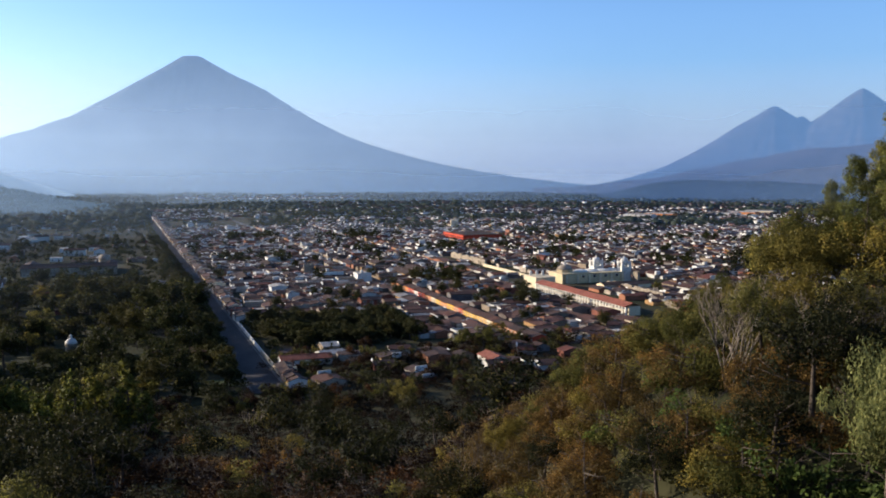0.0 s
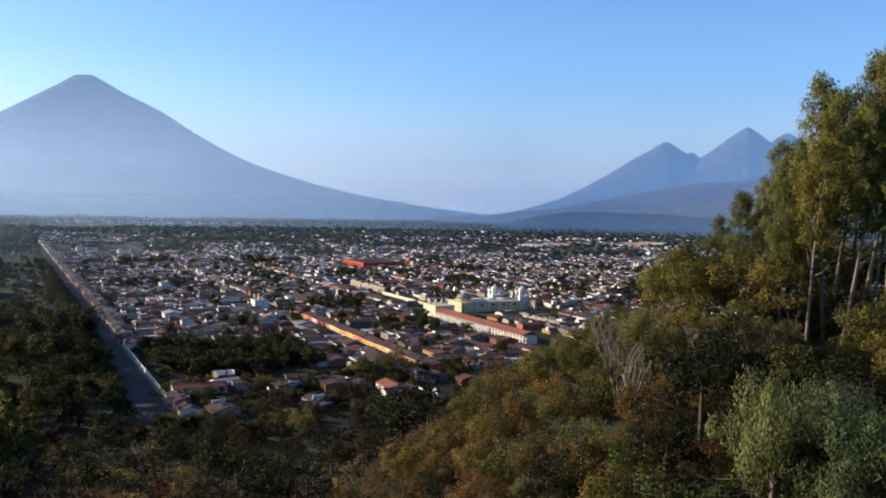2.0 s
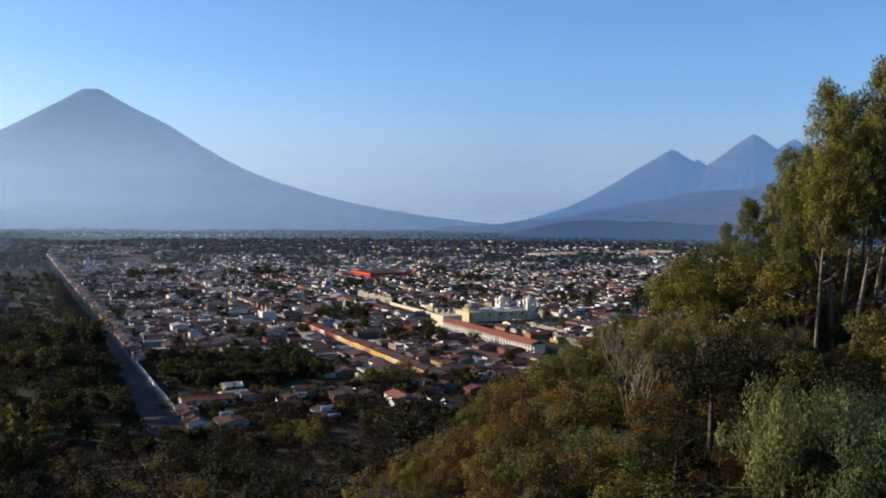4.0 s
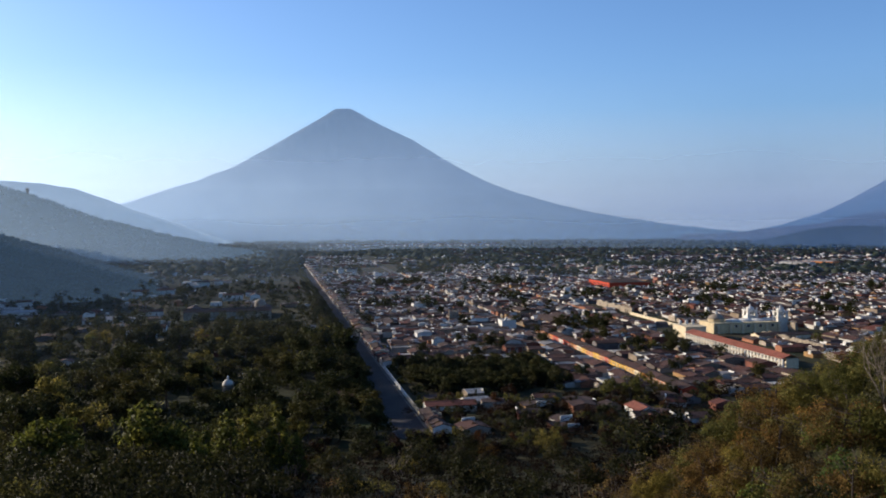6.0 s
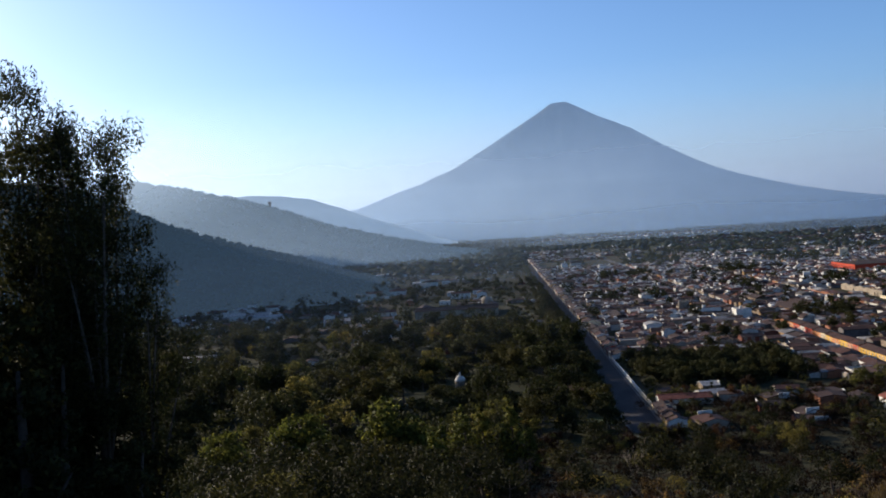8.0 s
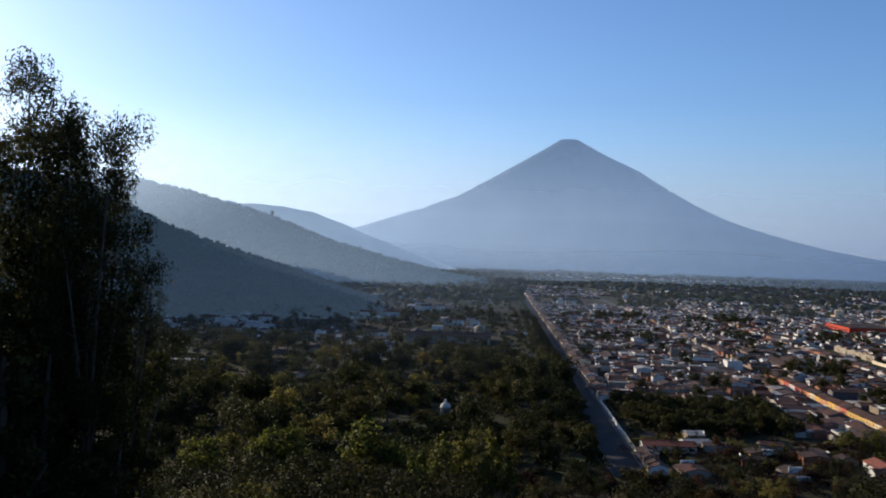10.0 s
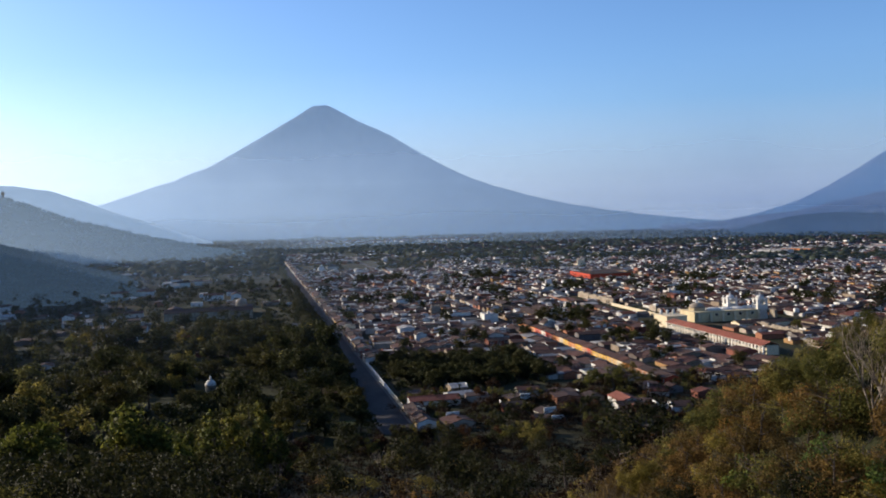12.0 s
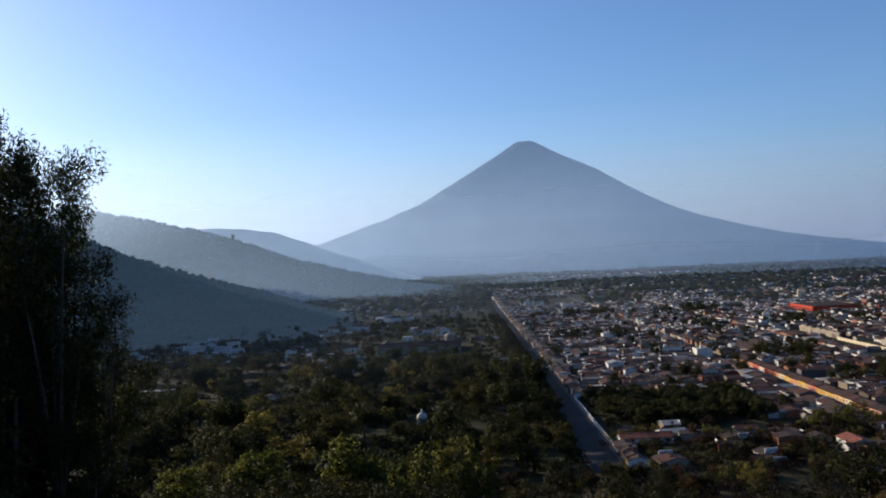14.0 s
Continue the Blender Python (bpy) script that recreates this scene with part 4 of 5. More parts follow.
def tower(az, d):
    """The small lookout on the shoulder of the hazy hill."""
    x, y = polar(az, d)
    z = EYE + d * math.tan(radians(1.3)) - 3
    base = tagged(new("lookout_tower"), "small dark lookout tower on the hazy hill", "tower")
    base.matrix_basis = pose(x, y, z)
    b = Build().box(-2.4, 2.4, -2.4, 2.4, -3, 14)
    part("shaft", b.mesh("shaft", BARK), base)
    b = Build().box(-3.6, 3.6, -3.6, 3.6, 14.0, 18)
    part("head", b.mesh("head", BARK), base)
    b = Build()
    b.add([(-3.8, -3.8, 18), (3.8, -3.8, 18), (3.8, 3.8, 18), (-3.8, 3.8, 18), (0, 0, 21)], [(0, 1, 4), (1, 2, 4), (2, 3, 4), (3, 0, 4), (3, 2, 1, 0)], 0)
    part("roof", b.mesh("roof", BARK), base)


tower(-13.35, 2350)


# ---------------------------------------------------------------- trees
def limbs(b, rng, h, spread, r0, levels, n, top=0.95, lean=0.1):
    """A tapered trunk with forking limbs. Returns the ends of the limbs."""
    ends = []
    tip = Vector((rng.uniform(-lean, lean) * h, rng.uniform(-lean, lean) * h, h * top))
    mid = tip * 0.5 + Vector((rng.uniform(-0.03, 0.03) * h, rng.uniform(-0.03, 0.03) * h, 0))
    b.tube([(0, 0, -1.0), (0, 0, 0.1), mid, tip], [r0 * 1.5, r0, r0 * 0.65, r0 * 0.15], 6)
    ends.append(tip)
    for k in range(n):
        u = rng.uniform(0.3, 0.85)
        p = mid * (u / 0.5) if u < 0.5 else mid + (tip - mid) * ((u - 0.5) / 0.5)
        a = rng.uniform(0, 2 * math.pi)
        ln = spread * rng.uniform(0.5, 1.0)
        q = p + Vector((math.cos(a) * ln, math.sin(a) * ln, h * rng.uniform(0.05, 0.22)))
        m = (p + q) / 2 + Vector((0, 0, -0.02 * h))
        b.tube([p, m, q], [r0 * 0.35, r0 * 0.22, r0 * 0.06], 5)
        ends += [q, m]
        if levels > 1:
            for _ in range(2):
                a2 = a + rng.uniform(-0.9, 0.9)
                e = m + Vector((math.cos(a2), math.sin(a2), rng.uniform(0.2, 0.9))) * ln * 0.55
                b.tube([m, e], [r0 * 0.16, r0 * 0.04], 4)
                ends.append(e)
    return ends


def leaves(rs, centres, radii, per, size, droop=0.0, flat=0.8):
    """Leaf sprays scattered in clumps: many small bent blades, each an island of its own."""
    pts, out = [], []
    for c, r in zip(centres, radii):
        n = max(4, int(per * (r[0] * r[2]) ** 0.85))
        d = rs.normal(size=(n, 3))
        d /= np.linalg.norm(d, axis=1)[:, None]
        rad = rs.uniform(0.1, 1.0, (n, 1)) ** 0.45
        pts.append(np.array(c) + d * rad * np.array(r))
        out.append(d)
    p, d = np.concatenate(pts), np.concatenate(out)
    n = len(p)
    nr = d + rs.normal(size=(n, 3)) * flat
    nr /= np.linalg.norm(nr, axis=1)[:, None]
    nr *= np.where((nr * d).sum(axis=1) < 0, -1.0, 1.0)[:, None]
    a = np.cross(nr, rs.normal(size=(n, 3)))
    a[:, 2] -= droop * np.linalg.norm(a, axis=1)
    a /= np.linalg.norm(a, axis=1)[:, None]
    c = np.cross(nr, a)
    s = size * rs.uniform(0.6, 1.35, (n, 1))
    w = s * (0.32 if droop else 0.5)
    v = np.stack([p - a * s * 0.5, p - c * w * 0.5 + nr * s * 0.1, p + a * s * 0.55, p + c * w * 0.5 + nr * s * 0.1], 1).reshape(-1, 3)
    me = bpy.data.meshes.new("crown")
    me.vertices.add(4 * n)
    me.vertices.foreach_set("co", v.ravel())
    me.loops.add(4 * n)
    me.loops.foreach_set("vertex_index", np.arange(4 * n))
    me.polygons.add(n)
    me.polygons.foreach_set("loop_start", np.arange(n) * 4)
    me.update(calc_edges=True)
    # soft crowns: the blades take most of their shading from the clump they belong to
    mid = p.mean(axis=0) - np.array((0, 0, p[:, 2].std()))
    g = p - mid
    g /= np.linalg.norm(g, axis=1)[:, None] + 1e-6
    q = 0.6 * d + 0.5 * g + 0.7 * nr
    q /= np.linalg.norm(q, axis=1)[:, None]
    me.normals_split_custom_set_from_vertices(np.repeat(q, 4, axis=0).tolist())
    return me


def make_tree(seed, name, label, h, spread, shape, leaf, bark, per, size, clumps, droop=0.0):
    rng, rs = random.Random(seed), np.random.RandomState(seed)
    base = tagged(new(name), label, "tree" if h > 4 else "shrub")
    b = Build()
    ends = limbs(b, rng, h * (0.8 if shape != "tall" else 0.92), spread, (h * (0.009 if shape == "tall" else 0.022) + 0.05), 2, 7 if shape != "spire" else 4)
    part("trunk", b.mesh("trunk", bark, shade=True), base)
    cs, rr = [], []
    for k in range(clumps):
        a = rng.uniform(0, 2 * math.pi)
        if shape == "round":
            u = rng.random() ** 0.5
            e = math.asin(rng.uniform(-0.55, 1.0))
            c = (u * spread * math.cos(e) * math.cos(a), u * spread * math.cos(e) * math.sin(a), h * 0.56 + u * h * 0.38 * math.sin(e))
            r = spread * rng.uniform(0.2, 0.42)
        elif shape == "spire":
            z = rng.uniform(0.1, 0.97)
            u = (1 - z) ** 0.8 * spread * rng.uniform(0.4, 1)
            c = (u * math.cos(a), u * math.sin(a), z * h)
            r = spread * (0.16 + 0.34 * (1 - z))
        elif shape == "tall":
            z = rng.uniform(0.42, 1.0) ** 0.9
            lump = 0.75 + 0.5 * noise.noise((3 * math.cos(a), 3 * math.sin(a) + seed, 5 * z))
            u = spread * lump * math.sin(math.pi * min(1, (1.04 - z) / 0.8)) ** 0.6 * rng.uniform(0.25, 1.0)
            c = (u * math.cos(a), u * math.sin(a), z * h)
            r = spread * rng.uniform(0.1, 0.24)
        else:             # a low mound
            u = rng.random() ** 0.5 * spread
            c = (u * math.cos(a), u * math.sin(a), h * rng.uniform(0.15, 0.8) * (1 - 0.5 * (u / spread) ** 2))
            r = spread * rng.uniform(0.2, 0.4)
        cs.append(c)
        rr.append((r, r, r * (1.3 if droop else 0.75)))
    me = leaves(rs, cs, rr, per, size, droop)
    me.materials.append(leaf)
    part("crown", me, base)
    return base


def bare_tree(seed):
    """A leafless tree: several stems from the root, each forking again and again into thin twigs."""
    r = random.Random(seed)
    base = tagged(new("bare_tree"), "leafless pale-branched dry tree", "tree")
    b = Build()

    def fork(p, way, length, radius, level):
        bend = p + way * length * 0.5 + Vector((r.uniform(-1, 1), r.uniform(-1, 1), 0)) * length * 0.05
        tip = p + way * length
        b.tube([p, bend, tip], [radius, radius * 0.8, radius * 0.55], 5 if level < 2 else 3)
        if level < 4:
            for _ in range(3 if level < 3 else 2):
                q = (way + Vector((r.uniform(-0.6, 0.6), r.uniform(-0.6, 0.6), r.uniform(-0.1, 0.35)))).normalized()
                fork(bend.lerp(tip, r.uniform(0.3, 1.0)), q, length * r.uniform(0.5, 0.75), radius * 0.52, level + 1)

    for k in range(4):
        a = k * 1.6 + r.uniform(-0.4, 0.4)
        fork(Vector((0, 0, -0.5)), Vector((0.42 * math.cos(a), 0.42 * math.sin(a), 1)).normalized(), r.uniform(3.4, 4.6), 0.12, 0)
    part("trunk", b.mesh("trunk", DRY_WOOD, shade=True), base)
    return base


def pool(fine):
    """The kinds of hillside trees, with small leaves for near ones and larger sprays for far ones."""
    k, s = (1.0, 1.0) if fine else (0.3, 1.75)
    kinds = {}

    def add(key, seeds, name, label, h, spread, shape, leaf, bark, per, size, clumps, droop=0.0):
        kinds[key] = [make_tree(q + (0 if fine else 100), name, label, h, spread, shape, leaf, bark, per * k, size * s, clumps, droop) for q in seeds]

    add("broad", (1, 2, 3), "broadleaf_tree", "dark green broadleaf tree with a dense uneven crown", 11, 4.6, "round", LEAF_DARK_SHADED, BARK, 80, 0.34, 34)
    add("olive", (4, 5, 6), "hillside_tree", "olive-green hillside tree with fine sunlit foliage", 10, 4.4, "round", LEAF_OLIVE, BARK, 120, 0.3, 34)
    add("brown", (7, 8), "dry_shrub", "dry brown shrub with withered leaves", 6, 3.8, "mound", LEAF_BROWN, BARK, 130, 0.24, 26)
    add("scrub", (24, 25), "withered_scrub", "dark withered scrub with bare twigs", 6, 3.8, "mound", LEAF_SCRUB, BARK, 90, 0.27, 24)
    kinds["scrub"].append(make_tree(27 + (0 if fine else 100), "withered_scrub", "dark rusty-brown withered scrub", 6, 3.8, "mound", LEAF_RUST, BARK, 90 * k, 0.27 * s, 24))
    add("mound", (9, 10), "thicket_shrub", "dense low olive-green thicket shrub", 5.5, 4, "mound", LEAF_OLIVE, BARK, 120, 0.26, 26)
    add("green", (11, 12), "green_shrub", "low fresh green leafy shrub", 5, 3.2, "mound", LEAF_GREEN, BARK, 66, 0.42, 22)
    add("tall", (13, 14, 15), "eucalyptus_tree", "tall eucalyptus with pale trunk and airy hanging foliage", 27, 4.2, "tall", LEAF_EUCA, PALE_BARK, 110, 0.36, 150, droop=0.8)
    add("spire", (16, 17), "conifer_tree", "tall pointed yellow-green conifer tree", 18, 4.4, "spire", LEAF_YELLOW, BARK, 60, 0.55, 60)
    add("weep", (18, 19), "young_eucalyptus", "young grey-green eucalyptus with drooping leaves", 12, 4.2, "round", LEAF_GREY, PALE_BARK, 170, 0.34, 36, droop=1.2)
    kinds["bare"] = [bare_tree(q) for q in (20, 21, 26)]
    add("yellow", (22, 23), "sunlit_tree", "tall yellow-green tree in morning sun", 20, 5.5, "round", LEAF_YELLOW, BARK, 55, 0.6, 46)
    return kinds


FINE, MIDDLE = pool(True), pool(False)


def airy_tree(seed, h, spread, low):
    """A tall eucalyptus: slender stems that part low down, with small clumps of leaves hung along their tops."""
    r, rs = random.Random(seed), np.random.RandomState(seed)
    base = tagged(new("eucalyptus_tree"), "tall dark eucalyptus with slender stems and airy hanging leaves", "tree")
    b, cs, rr = Build(), [], []
    fork = h * 0.45
    b.tube([(0, 0, -1), (0.1, 0.1, fork * 0.5), (0, 0.1, fork)], [0.42, 0.32, 0.24], 7)
    for k in range(6):
        a, lean = k * 1.05 + r.uniform(-0.3, 0.3), spread * (0.25 if k == 0 else r.uniform(0.5, 0.85))
        top = Vector((lean * math.cos(a), lean * math.sin(a), h * (1.0 if k == 0 else r.uniform(0.8, 0.99))))
        start = Vector((0, 0.1, fork * r.uniform(0.75, 1.0)))
        bend = start.lerp(top, 0.5) + Vector((r.uniform(-0.4, 0.4), r.uniform(-0.4, 0.4), 0))
        b.tube([start, bend, top], [0.14, 0.09, 0.02], 5)
        for _ in range(17):
            u = 1 - low * r.random() ** 1.25
            at_ = start.lerp(bend, u * 2) if u < 0.5 else bend.lerp(top, u * 2 - 1)
            a2, reach = r.uniform(0, 6.283), spread * r.uniform(0.15, 0.6) * (1.15 - 0.5 * u)
            end = at_ + Vector((reach * math.cos(a2), reach * math.sin(a2), r.uniform(-0.3, 0.9)))
            b.tube([at_, end], [0.035, 0.012], 3)
            for _ in range(2):
                q = r.uniform(0.55, 1.15)
                cs.append((end.x + r.uniform(-0.4, 0.4), end.y + r.uniform(-0.4, 0.4), end.z + r.uniform(-0.9, 0.2)))
                rr.append((q, q, q * 1.25))
    part("trunk", b.mesh("trunk", BARK, shade=True), base)
    me = leaves(rs, cs, rr, 75, 0.3, 0.8)
    me.materials.append(LEAF_DARK)
    part("crown", me, base)
    return base


FINE["dark_tall"] = [airy_tree(s, 36, 3.2, low) for s, low in ((41, 0.6), (42, 0.8))]
FINE["dark_mass"] = [make_tree(s, "broadleaf_tree", "dark green broadleaf tree with a dense uneven crown", 30, 3.2, "round", LEAF_DARK, BARK, 95, 0.4, 80) for s in (43,)]
COARSE = {}
COARSE["broad"] = [make_tree(s, "garden_tree", "dark green round-crowned garden tree", 12, 5.4, "round", LEAF_DARK, BARK, 40, 0.66, 26) for s in (31, 32, 33)]
COARSE["olive"] = [make_tree(s, "garden_tree", "small olive-green garden tree with loose crown", 10, 4.6, "round", LEAF_OLIVE, BARK, 44, 0.62, 22) for s in (34, 35)]
COARSE["avenue"] = [make_tree(s, "avenue_tree", "dark leafy tree shading the old avenue", 11, 4.4, "round", LEAF_DARK, BARK, 48, 0.66, 26) for s in (37, 38)]
COARSE["park"] = [make_tree(s, "park_tree", "dark dense park tree with rounded crown", 11, 4.8, "round", LEAF_DARK, BARK, 44, 0.66, 26) for s in (45, 46)]
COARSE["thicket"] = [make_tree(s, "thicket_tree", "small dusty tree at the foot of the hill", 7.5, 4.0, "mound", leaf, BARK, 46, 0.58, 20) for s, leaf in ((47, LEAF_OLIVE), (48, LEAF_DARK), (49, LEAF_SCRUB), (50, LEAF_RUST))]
COARSE["spire"] = [make_tree(s, "cypress_tree", "dark pointed cypress tree", 15, 2.6, "spire", LEAF_DARK, BARK, 50, 0.62, 34) for s in (36,)]
for group in (*FINE.values(), *MIDDLE.values(), *COARSE.values()):
    PROTOTYPES += group


def plant(ob, x, y, s, rng, group, z=None, tilt=0.0):
    z = ground_z(x, y) if z is None else z
    t = copy_thing(ob, pose(x, y, z, rng.uniform(-tilt, tilt), rng.uniform(-tilt, tilt), rng.uniform(0, 360)) @ Matrix.Diagonal((s * rng.uniform(0.9, 1.1), s * rng.uniform(0.9, 1.1), s * rng.uniform(0.88, 1.12), 1)))
    t["group"] = group
    return t


def at(kind, az, d, s, rng, group="trees on the hillside"):
    x, y = polar(az, d)
    return plant(rng.choice((FINE if d < 125 else MIDDLE)[kind]), x, y, s, rng, group, tilt=4)


def cover(az0, az1, d0, d1, gap, rng):
    """Places spread evenly over a sector of the hillside."""
    d = d0
    while d < d1:
        n = max(1, int(radians(az1 - az0) * d / gap))
        for k in range(n):
            yield az0 + (az1 - az0) * (k + rng.random()) / n, d + rng.uniform(0, gap)
        d += gap


# the wooded spur: dry brown brush on its nose, greener towards its back
rng = random.Random(31)
for az, d in cover(20, 57, 74, 124, 3.9, rng):
    if az > 42 and d > 100:
        continue
    green = smooth(30, 42, az)
    # extra darkened broadleaf low down imitates the deep shaded gaps between trees
    kind = rng.choices(("olive", "brown", "mound", "green", "broad", "bare"), (0.5 + 2.6 * green, 5 - 3.2 * green, 4 - 2 * green, 0.3 + green, 0.1 + 1.2 * green + (1.8 if d < 90 and az > 27 else 0), 0.03))[0]
    at(kind, az, d, rng.uniform(0.75, 1.1) * (0.6 if kind in ("olive", "broad") and az < 38 else 0.95), rng)
for az, d, s in ((36.7, 95, 1.25), (37.4, 97, 1.1), (42.4, 93, 1.15), (43.0, 95, 1.0), (39.4, 104, 0.9), (44.9, 98, 0.9)):
    at("bare", az, d, s, rng)
# eucalyptus stand on the spur
rng = random.Random(32)
for az, d, s in ((42.6, 118, 0.55), (43.6, 112, 0.6), (44.8, 120, 0.7), (45.2, 113, 0.72), (45.7, 108, 0.72), (46.2, 121, 0.8), (47.1, 106, 0.85), (48.0, 109, 0.9), (49.0, 107, 0.95), (50.0, 116, 1.0), (46.6, 112, 0.74), (47.6, 124, 0.86), (48.4, 116, 0.92), (49.5, 122, 0.98), (50.4, 110, 0.9), (51.2, 118, 1.0), (52.2, 106, 0.95), (53.5, 112, 1.05), (55.0, 120, 1.08), (57, 115, 1.08), (59, 118, 1.08)):
    at("tall", az, d, s * 0.98, rng)
for az, d, s in ((43.4, 116, 1.0), (44.6, 108, 1.15), (45.8, 118, 1.25), (46.6, 122, 1.1), (48.2, 126, 1.1), (50.1, 128, 1.2), (52.6, 126, 1.2)):
    at("olive", az, d, s, rng)
for az, d in cover(44.5, 58, 92, 128, 4.2, rng):     # dry undergrowth between the stems
    at(rng.choice(("brown", "brown", "mound")), az, d, rng.uniform(0.55, 0.9), rng)
for az, d, s in ((45.6, 74, 1.05), (51.5, 72, 1.05), (48.6, 80, 0.85)):
    at("weep", az, d, s, rng)
# the dark thicket on the slope below
SCRUB = []
rng = random.Random(33)
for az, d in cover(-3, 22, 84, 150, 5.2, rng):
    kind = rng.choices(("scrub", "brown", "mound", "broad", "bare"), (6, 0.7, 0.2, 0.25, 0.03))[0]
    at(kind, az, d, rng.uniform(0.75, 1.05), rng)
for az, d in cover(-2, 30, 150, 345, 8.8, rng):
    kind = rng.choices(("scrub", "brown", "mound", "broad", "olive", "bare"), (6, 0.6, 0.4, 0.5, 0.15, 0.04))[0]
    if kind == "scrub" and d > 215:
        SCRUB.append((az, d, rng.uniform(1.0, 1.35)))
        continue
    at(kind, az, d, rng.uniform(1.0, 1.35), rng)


def slope_scrub():
    rs, cs, rr = np.random.RandomState(9), [], []
    for az, d, s in SCRUB:
        x, y = polar(az, d)
        z = ground_z(x, y)
        for _ in range(12):
            a, u = rs.uniform(0, 6.283), 3.6 * s * rs.uniform(0, 1) ** 0.5
            r = s * rs.uniform(0.8, 1.5)
            cs.append((x + u * math.cos(a), y + u * math.sin(a), z + s * rs.uniform(1.0, 5.0) * (1 - 0.04 * u * u)))
            rr.append((r, r, r * 0.75))
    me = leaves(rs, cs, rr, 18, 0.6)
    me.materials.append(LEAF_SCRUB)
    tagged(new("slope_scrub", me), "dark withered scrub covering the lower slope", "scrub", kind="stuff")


for _ in range(260):                 # it runs on to the first low houses
    _x, _y = rng.uniform(60, 250), rng.uniform(332, 450) - 20
    SCRUB.append((math.degrees(math.atan2(_x, _y)), math.hypot(_x, _y), rng.uniform(0.6, 0.95)))
slope_scrub()
# tall trees down the western slope
rng = random.Random(34)
for az, d in cover(-30, -3, 66, 170, 8.5, rng):
    kind = rng.choices(("broad", "olive", "mound", "brown"), (6, 0.5, 0.3, 1.2))[0]
    at(kind, az, d, rng.uniform(0.9, 1.2), rng)
for az, d in cover(-29, 0.5, 170, 372, 11.5, rng):
    kind = rng.choices(("broad", "olive", "spire", "brown"), (6, 1.1, 0.3, 0.8))[0]
    at(kind, az, d, rng.uniform(0.9, 1.35), rng)
rng = random.Random(35)
for az, d, s in ((-7.4, 285, 1.45), (-6.0, 280, 1.3), (-12.4, 240, 1.3), (-13.3, 236, 1.1), (-17, 200, 0.95), (-4.9, 290, 1.1)):
    at("yellow", az, d, s, rng)
for az, d, s in ((-2.6, 305, 1.35), (-1.3, 310, 1.5), (0.5, 305, 1.4), (-3.8, 300, 1.1), (1.6, 300, 0.9)):
    at("spire", az, d, s, rng)
# the dark eucalyptus by the viewpoint
rng = random.Random(41)
for az, d, s in ((-21.9, 61, 0.78), (-23.0, 62, 0.92), (-24.0, 59, 0.9), (-25.0, 62, 0.86), (-26.0, 63, 0.8), (-27.0, 60, 0.74), (-28.4, 62, 1.1), (-29.6, 60, 1.08), (-31.0, 60, 1.1)):
    at("dark_tall", az, d, s, rng, "eucalyptus by the viewpoint")
for az, d, s in ((-24.8, 60, 0.8), (-26.6, 62, 1.0), (-28.8, 58, 1.05), (-23.2, 60, 0.72), (-21.6, 60, 0.6), (-31, 62, 1.05), (-23.8, 56, 0.62), (-25.4, 56, 0.75), (-27.4, 56, 0.85), (-20.2, 62, 0.48)):
    at("dark_mass", az, d, s, rng)
rng = random.Random(51)

# unseen woods added on the sunward shoulder that shades the near slope
for az, d in cover(-66, -40, 66, 330, 19, rng):
    at(rng.choice(("broad", "broad", "olive")), az, d, rng.uniform(0.9, 1.3), rng)

# gardens and parks in the valley
WOODS, VALLEY = [], []


def valley_tree(kind, x, y, s, rng, group):
    VALLEY.append((math.hypot(x, y), kind, x, y, s, group))


for k in range(80):
    y = 380 + 7.5 * k + rng.uniform(-2, 2)
    plant(rng.choice(COARSE["avenue"]), 45 + rng.uniform(-2, 1) - (3 if rng.random() < 0.3 else 0), y, rng.uniform(0.9, 1.3), rng, "trees along the avenue", 0)
for k in range(70):                  # crowns that lean over the shaded side of the carriageway
    plant(rng.choice(COARSE["avenue"]), rng.uniform(49, 51) + 2.0 * smooth(520, 600, 505 + 9 * k), 505 + 9 * k + rng.uniform(-3, 3), rng.uniform(0.7, 0.95), rng, "trees along the avenue", 0)
for k in range(34):                  # and the tangle that hides its lower end
    plant(rng.choice(COARSE["thicket"]), rng.uniform(6, 74), rng.uniform(338, 366), rng.uniform(0.7, 1.1), rng, "thicket at the foot of the hill", 0)
for k in range(2300):
    x, y = rng.uniform(-620, 44), 372 + 1500 * rng.random() ** 1.15
    if not visible(x, y, -24, 12) or -80 < x < 10 and 835 < y < 900 or math.hypot(x + 20.8, y - 468) < 14 or (33 < x < 50 and (383 < y < 408 or 505 < y < 530)) or noise.noise((x * 0.012, y * 0.008, 9)) < -0.45 or any(abs(x - a) < 15 and -24 < y - b < 12 for a, b in CLEAR):
        continue
    valley_tree(rng.choices(("broad", "olive", "spire"), (7, 2, 0.5))[0], x, y, rng.choice((0.8, 1.0, 1.3, 1.6, 2.0)) * rng.uniform(0.85, 1.15) * (1 - 0.5 * smooth(560, 900, y)), rng, "trees in the gardens")
for x, y in ((-26, 466), (-17, 466), (-21, 461), (-30, 470), (-12, 470), (-34, 476), (-8, 480)):
    valley_tree("broad", x, y, 0.55, rng, "trees in the gardens")
for k in range(150):
    plant(rng.choice(COARSE["park"]), rng.uniform(72, 158), rng.uniform(458, 544), rng.uniform(0.6, 0.95), rng, "trees of the park", 0)
for k in range(250):
    plant(rng.choice(COARSE["thicket"]), rng.uniform(70, 240), rng.uniform(335, 455), rng.uniform(0.6, 1.05), rng, "thicket at the foot of the hill", 0)
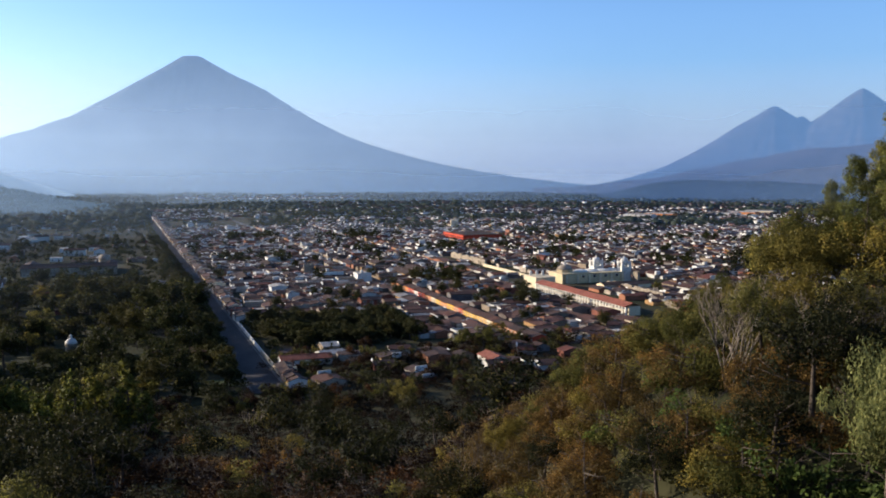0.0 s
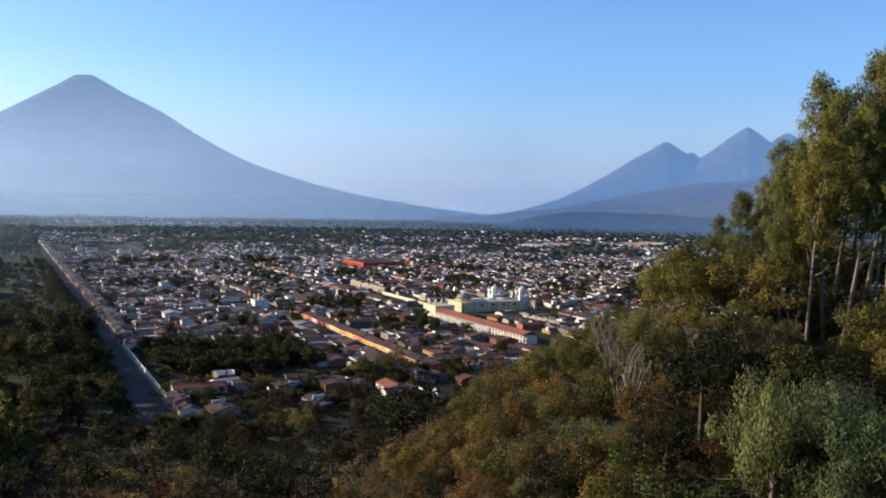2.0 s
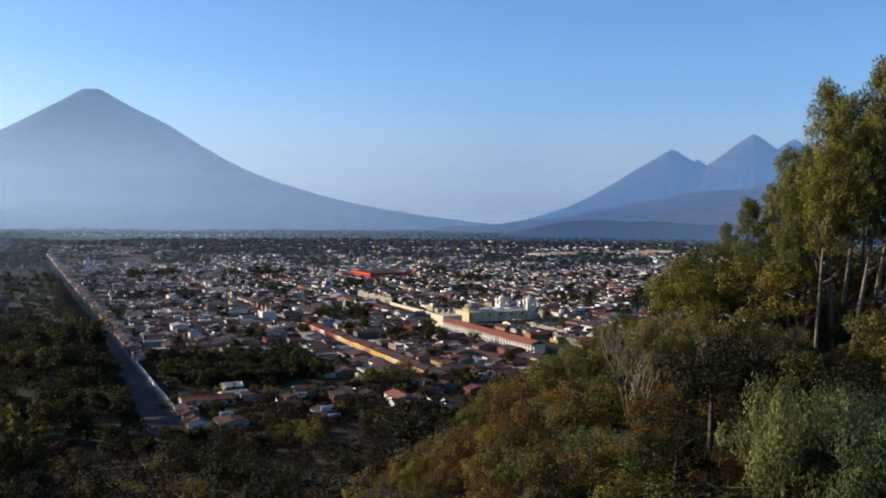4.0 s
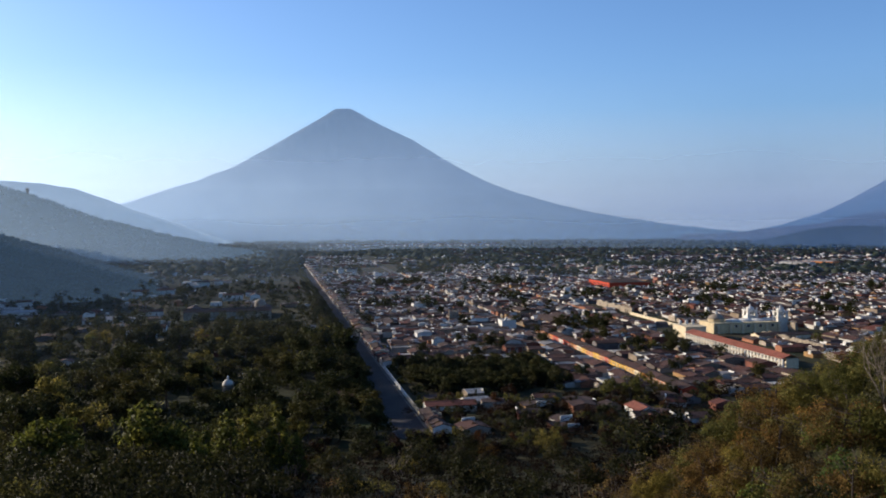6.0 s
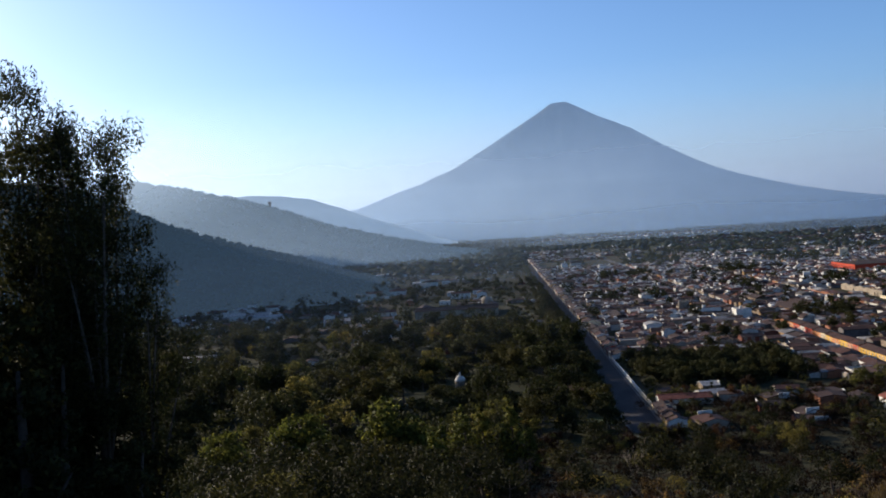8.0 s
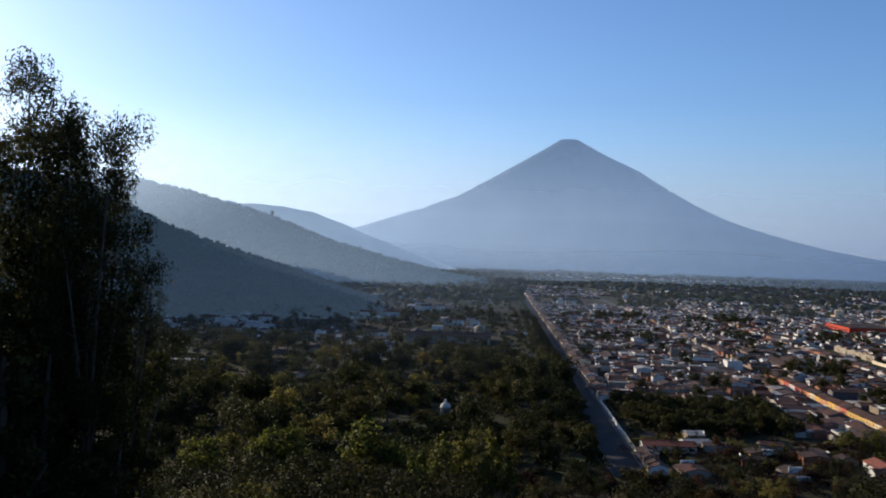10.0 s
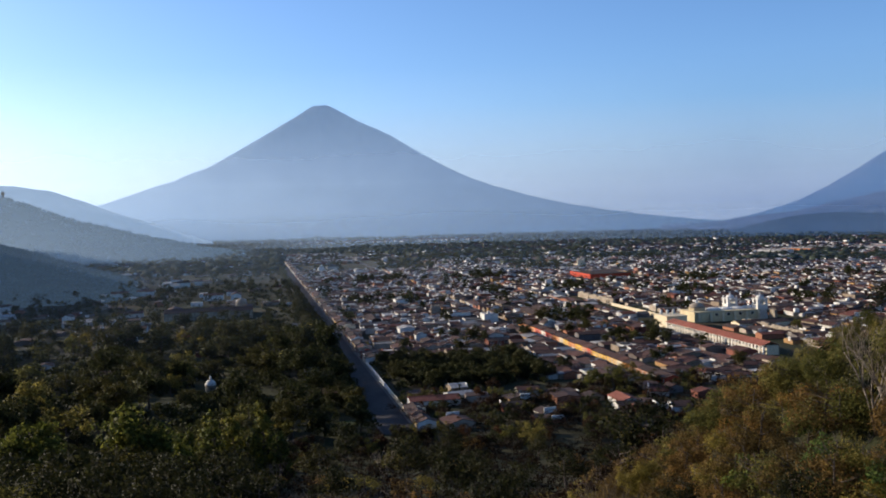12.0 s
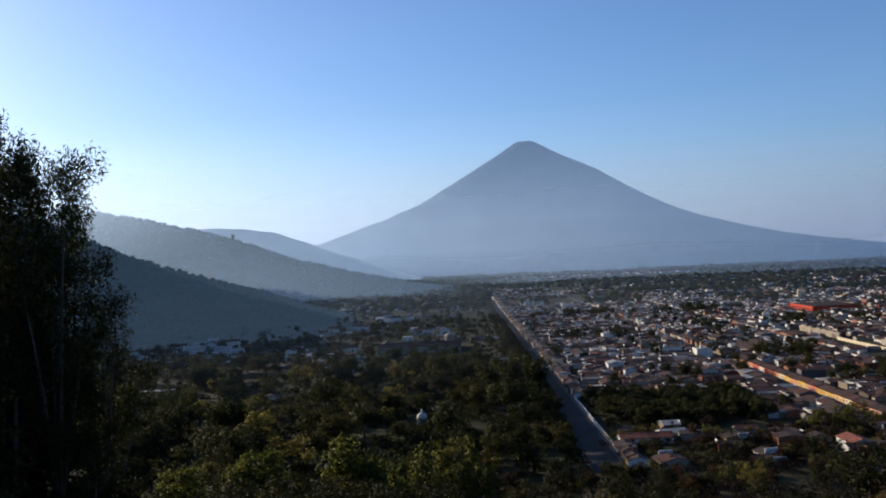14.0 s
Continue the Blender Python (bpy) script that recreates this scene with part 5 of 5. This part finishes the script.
for x, y, s in ((172, 425, 1.35), (188, 446, 1.15), (164, 430, 1.1), (340, 480, 0.8), (352, 470, 0.9)):
    valley_tree("olive", x, y, s, rng, "trees in the town")
for k in range(1150):
    i, j = rng.randrange(len(AVENUES) - 1), rng.randrange(len(CROSS) - 1)
    x = rng.uniform(AVENUES[i][0] + 18, AVENUES[i + 1][0] - 18)
    y = rng.uniform(CROSS[j][0] + 16, CROSS[j + 1][0] - 16)
    if visible(x, y) and free(x, y):
        valley_tree(rng.choice(("broad", "broad", "olive")), x, y, rng.uniform(0.45, 1.0), rng, "trees in the town")
for cx, cy, n in ((440, 880, 14), (520, 1000, 14), (640, 1500, 40), (500, 760, 14), (700, 1150, 24), (250, 1480, 30), (880, 1250, 20), (170, 620, 10), (245, 700, 14), (140, 900, 18), (360, 960, 16), (300, 1180, 22), (560, 1180, 20), (420, 1330, 26), (700, 980, 16), (800, 1480, 34), (160, 1200, 22), (470, 1620, 40), (1000, 1500, 34), (340, 1720, 36), (620, 1800, 40), (250, 560, 8)):
    for _ in range(n):
        valley_tree("broad", rng.gauss(cx, 25), rng.gauss(cy, 25), rng.uniform(0.7, 1.1), rng, "trees in the town")


for k, (d, kind, x, y, s, group) in enumerate(sorted(VALLEY)):
    if k < 300:                    # the nearest ones are trees of their own
        plant(rng.choice(COARSE[kind]), x, y, s, rng, group, 0)
    else:
        WOODS.append((x, y, s * (6.2 if kind != "spire" else 3.0), s * (11.5 if kind != "spire" else 15)))


for k in range(2600):                # undergrowth between the garden trees
    x, y = rng.uniform(-480, 46), 372 + 850 * rng.random() ** 1.2
    if visible(x, y, -22, 12) and not (33 < x < 50 and (385 < y < 406 or 510 < y < 529)) and not (-80 < x < 10 and 825 < y < 900):
        k = 1 - 0.5 * smooth(560, 900, y)
        if not any(abs(x - a) < 15 and -24 < y - c < 12 for a, c in CLEAR):
            WOODS.append((x, y, k * rng.uniform(5, 8), k * rng.uniform(3.5, 7)))


for k in range(140):                 # and under the trees of the park
    WOODS.append((rng.uniform(70, 160), rng.uniform(458, 546), rng.uniform(4, 6), rng.uniform(2.5, 4.5)))


def town_woods():
    rs, cs, rr = np.random.RandomState(8), [], []
    for x, y, w, h in WOODS:
        for _ in range(7 if h > 5 else 4):
            a, u = rs.uniform(0, 6.283), w * 0.6 * rs.uniform(0, 1) ** 0.5
            r = w * rs.uniform(0.35, 0.6)
            cs.append((x + u * math.cos(a), y + u * math.sin(a), max(r * 0.6, h * rs.uniform(0.35, 0.85))))
            rr.append((r, r, r * 0.75))
    me = leaves(rs, cs, rr, 4.6, 1.8)
    me.materials.append(LEAF_DARK)
    tagged(new("town_trees", me), "dark trees in the courtyards and gardens beyond", "trees", kind="stuff")


for k in range(90):                  # the avenue trees go on to its far end
    WOODS.append((rng.uniform(48, 52), 1130 + 9 * k, 4.5, 7))
town_woods()

for ob in PROTOTYPES:          # the patterns themselves are not part of the place
    for o in (*ob.children_recursive, ob):
        bpy.data.objects.remove(o)


# ---------------------------------------------------------------- far woods and villages
def far_woods():
    rs, r = np.random.RandomState(4), random.Random(4)
    bm = bmesh.new()
    bmesh.ops.create_icosphere(bm, subdivisions=1, radius=1.0)
    bv = np.array([v.co[:] for v in bm.verts])
    bf = [[v.index for v in f.verts] for f in bm.faces]
    bm.free()
    vs, fs, n = [], [], 0
    for _ in range(17000):
        az, d = r.uniform(-30, 56), 1500 + 1700 * r.random() ** 0.8
        x, y = polar(az, d)
        dens = noise.noise((x * 0.003, y * 0.006, 5)) + 0.55 * smooth(1850, 2350, d) + (0.35 if az < 2 else -0.12)
        if dens < -0.12 or (2.5 < az < 14.5 and 2600 < d < 2880):
            continue
        s = r.uniform(6, 12)
        p = bv * np.array((s, s, s * r.uniform(0.4, 0.75))) * rs.uniform(0.7, 1.25, (len(bv), 1)) + np.array((x, y, ground_z(x, y) + s * 0.2))
        vs.append(p)
        fs += [tuple(n + i for i in f) for f in bf]
        n += len(bv)
    v = np.concatenate(vs)
    tagged(new("far_woods", mesh_of("far_woods", v.tolist(), fs, [FAR_LEAF], shade=True)), "dark belts of woodland across the far valley", "woods", kind="stuff")


FAR_LEAF = leaf_material("far_woodland_leaves", (0.018, 0.024, 0.012), (0.024, 0.031, 0.015), (0.032, 0.038, 0.018), 0.1)
far_woods()


def far_village(az0, az1, d0, d1, count, seed, label):
    r, b = random.Random(seed), Build()
    for _ in range(count):
        x, y = polar(r.uniform(az0, az1), r.uniform(d0, d1))
        z, w, d, h = ground_z(x, y) - 0.5, r.uniform(3, 8), r.uniform(3, 7), r.uniform(3.2, 6)
        b.box(x - w, x + w, y - d, y + d, z, z + h, 0)
        b.add([(x - w, y - d, z + h), (x + w, y - d, z + h), (x + w, y + d, z + h), (x - w, y + d, z + h), (x - w, y, z + h + 3), (x + w, y, z + h + 3)],
              [(0, 1, 5, 4), (2, 3, 4, 5), (1, 2, 5), (3, 0, 4)], 1)
    tagged(new("far_village", b.mesh("far_village", PLAIN_WHITE, TILE)), label, "village", kind="stuff")


far_village(3, 14, 2640, 2860, 120, 1, "pale specks of a village at the volcano's foot")
far_village(11, 47, 1750, 2450, 900, 2, "scattered pale houses at the far edge of the town")
far_village(-14, 4, 1500, 2300, 60, 3, "scattered houses in the far gardens")
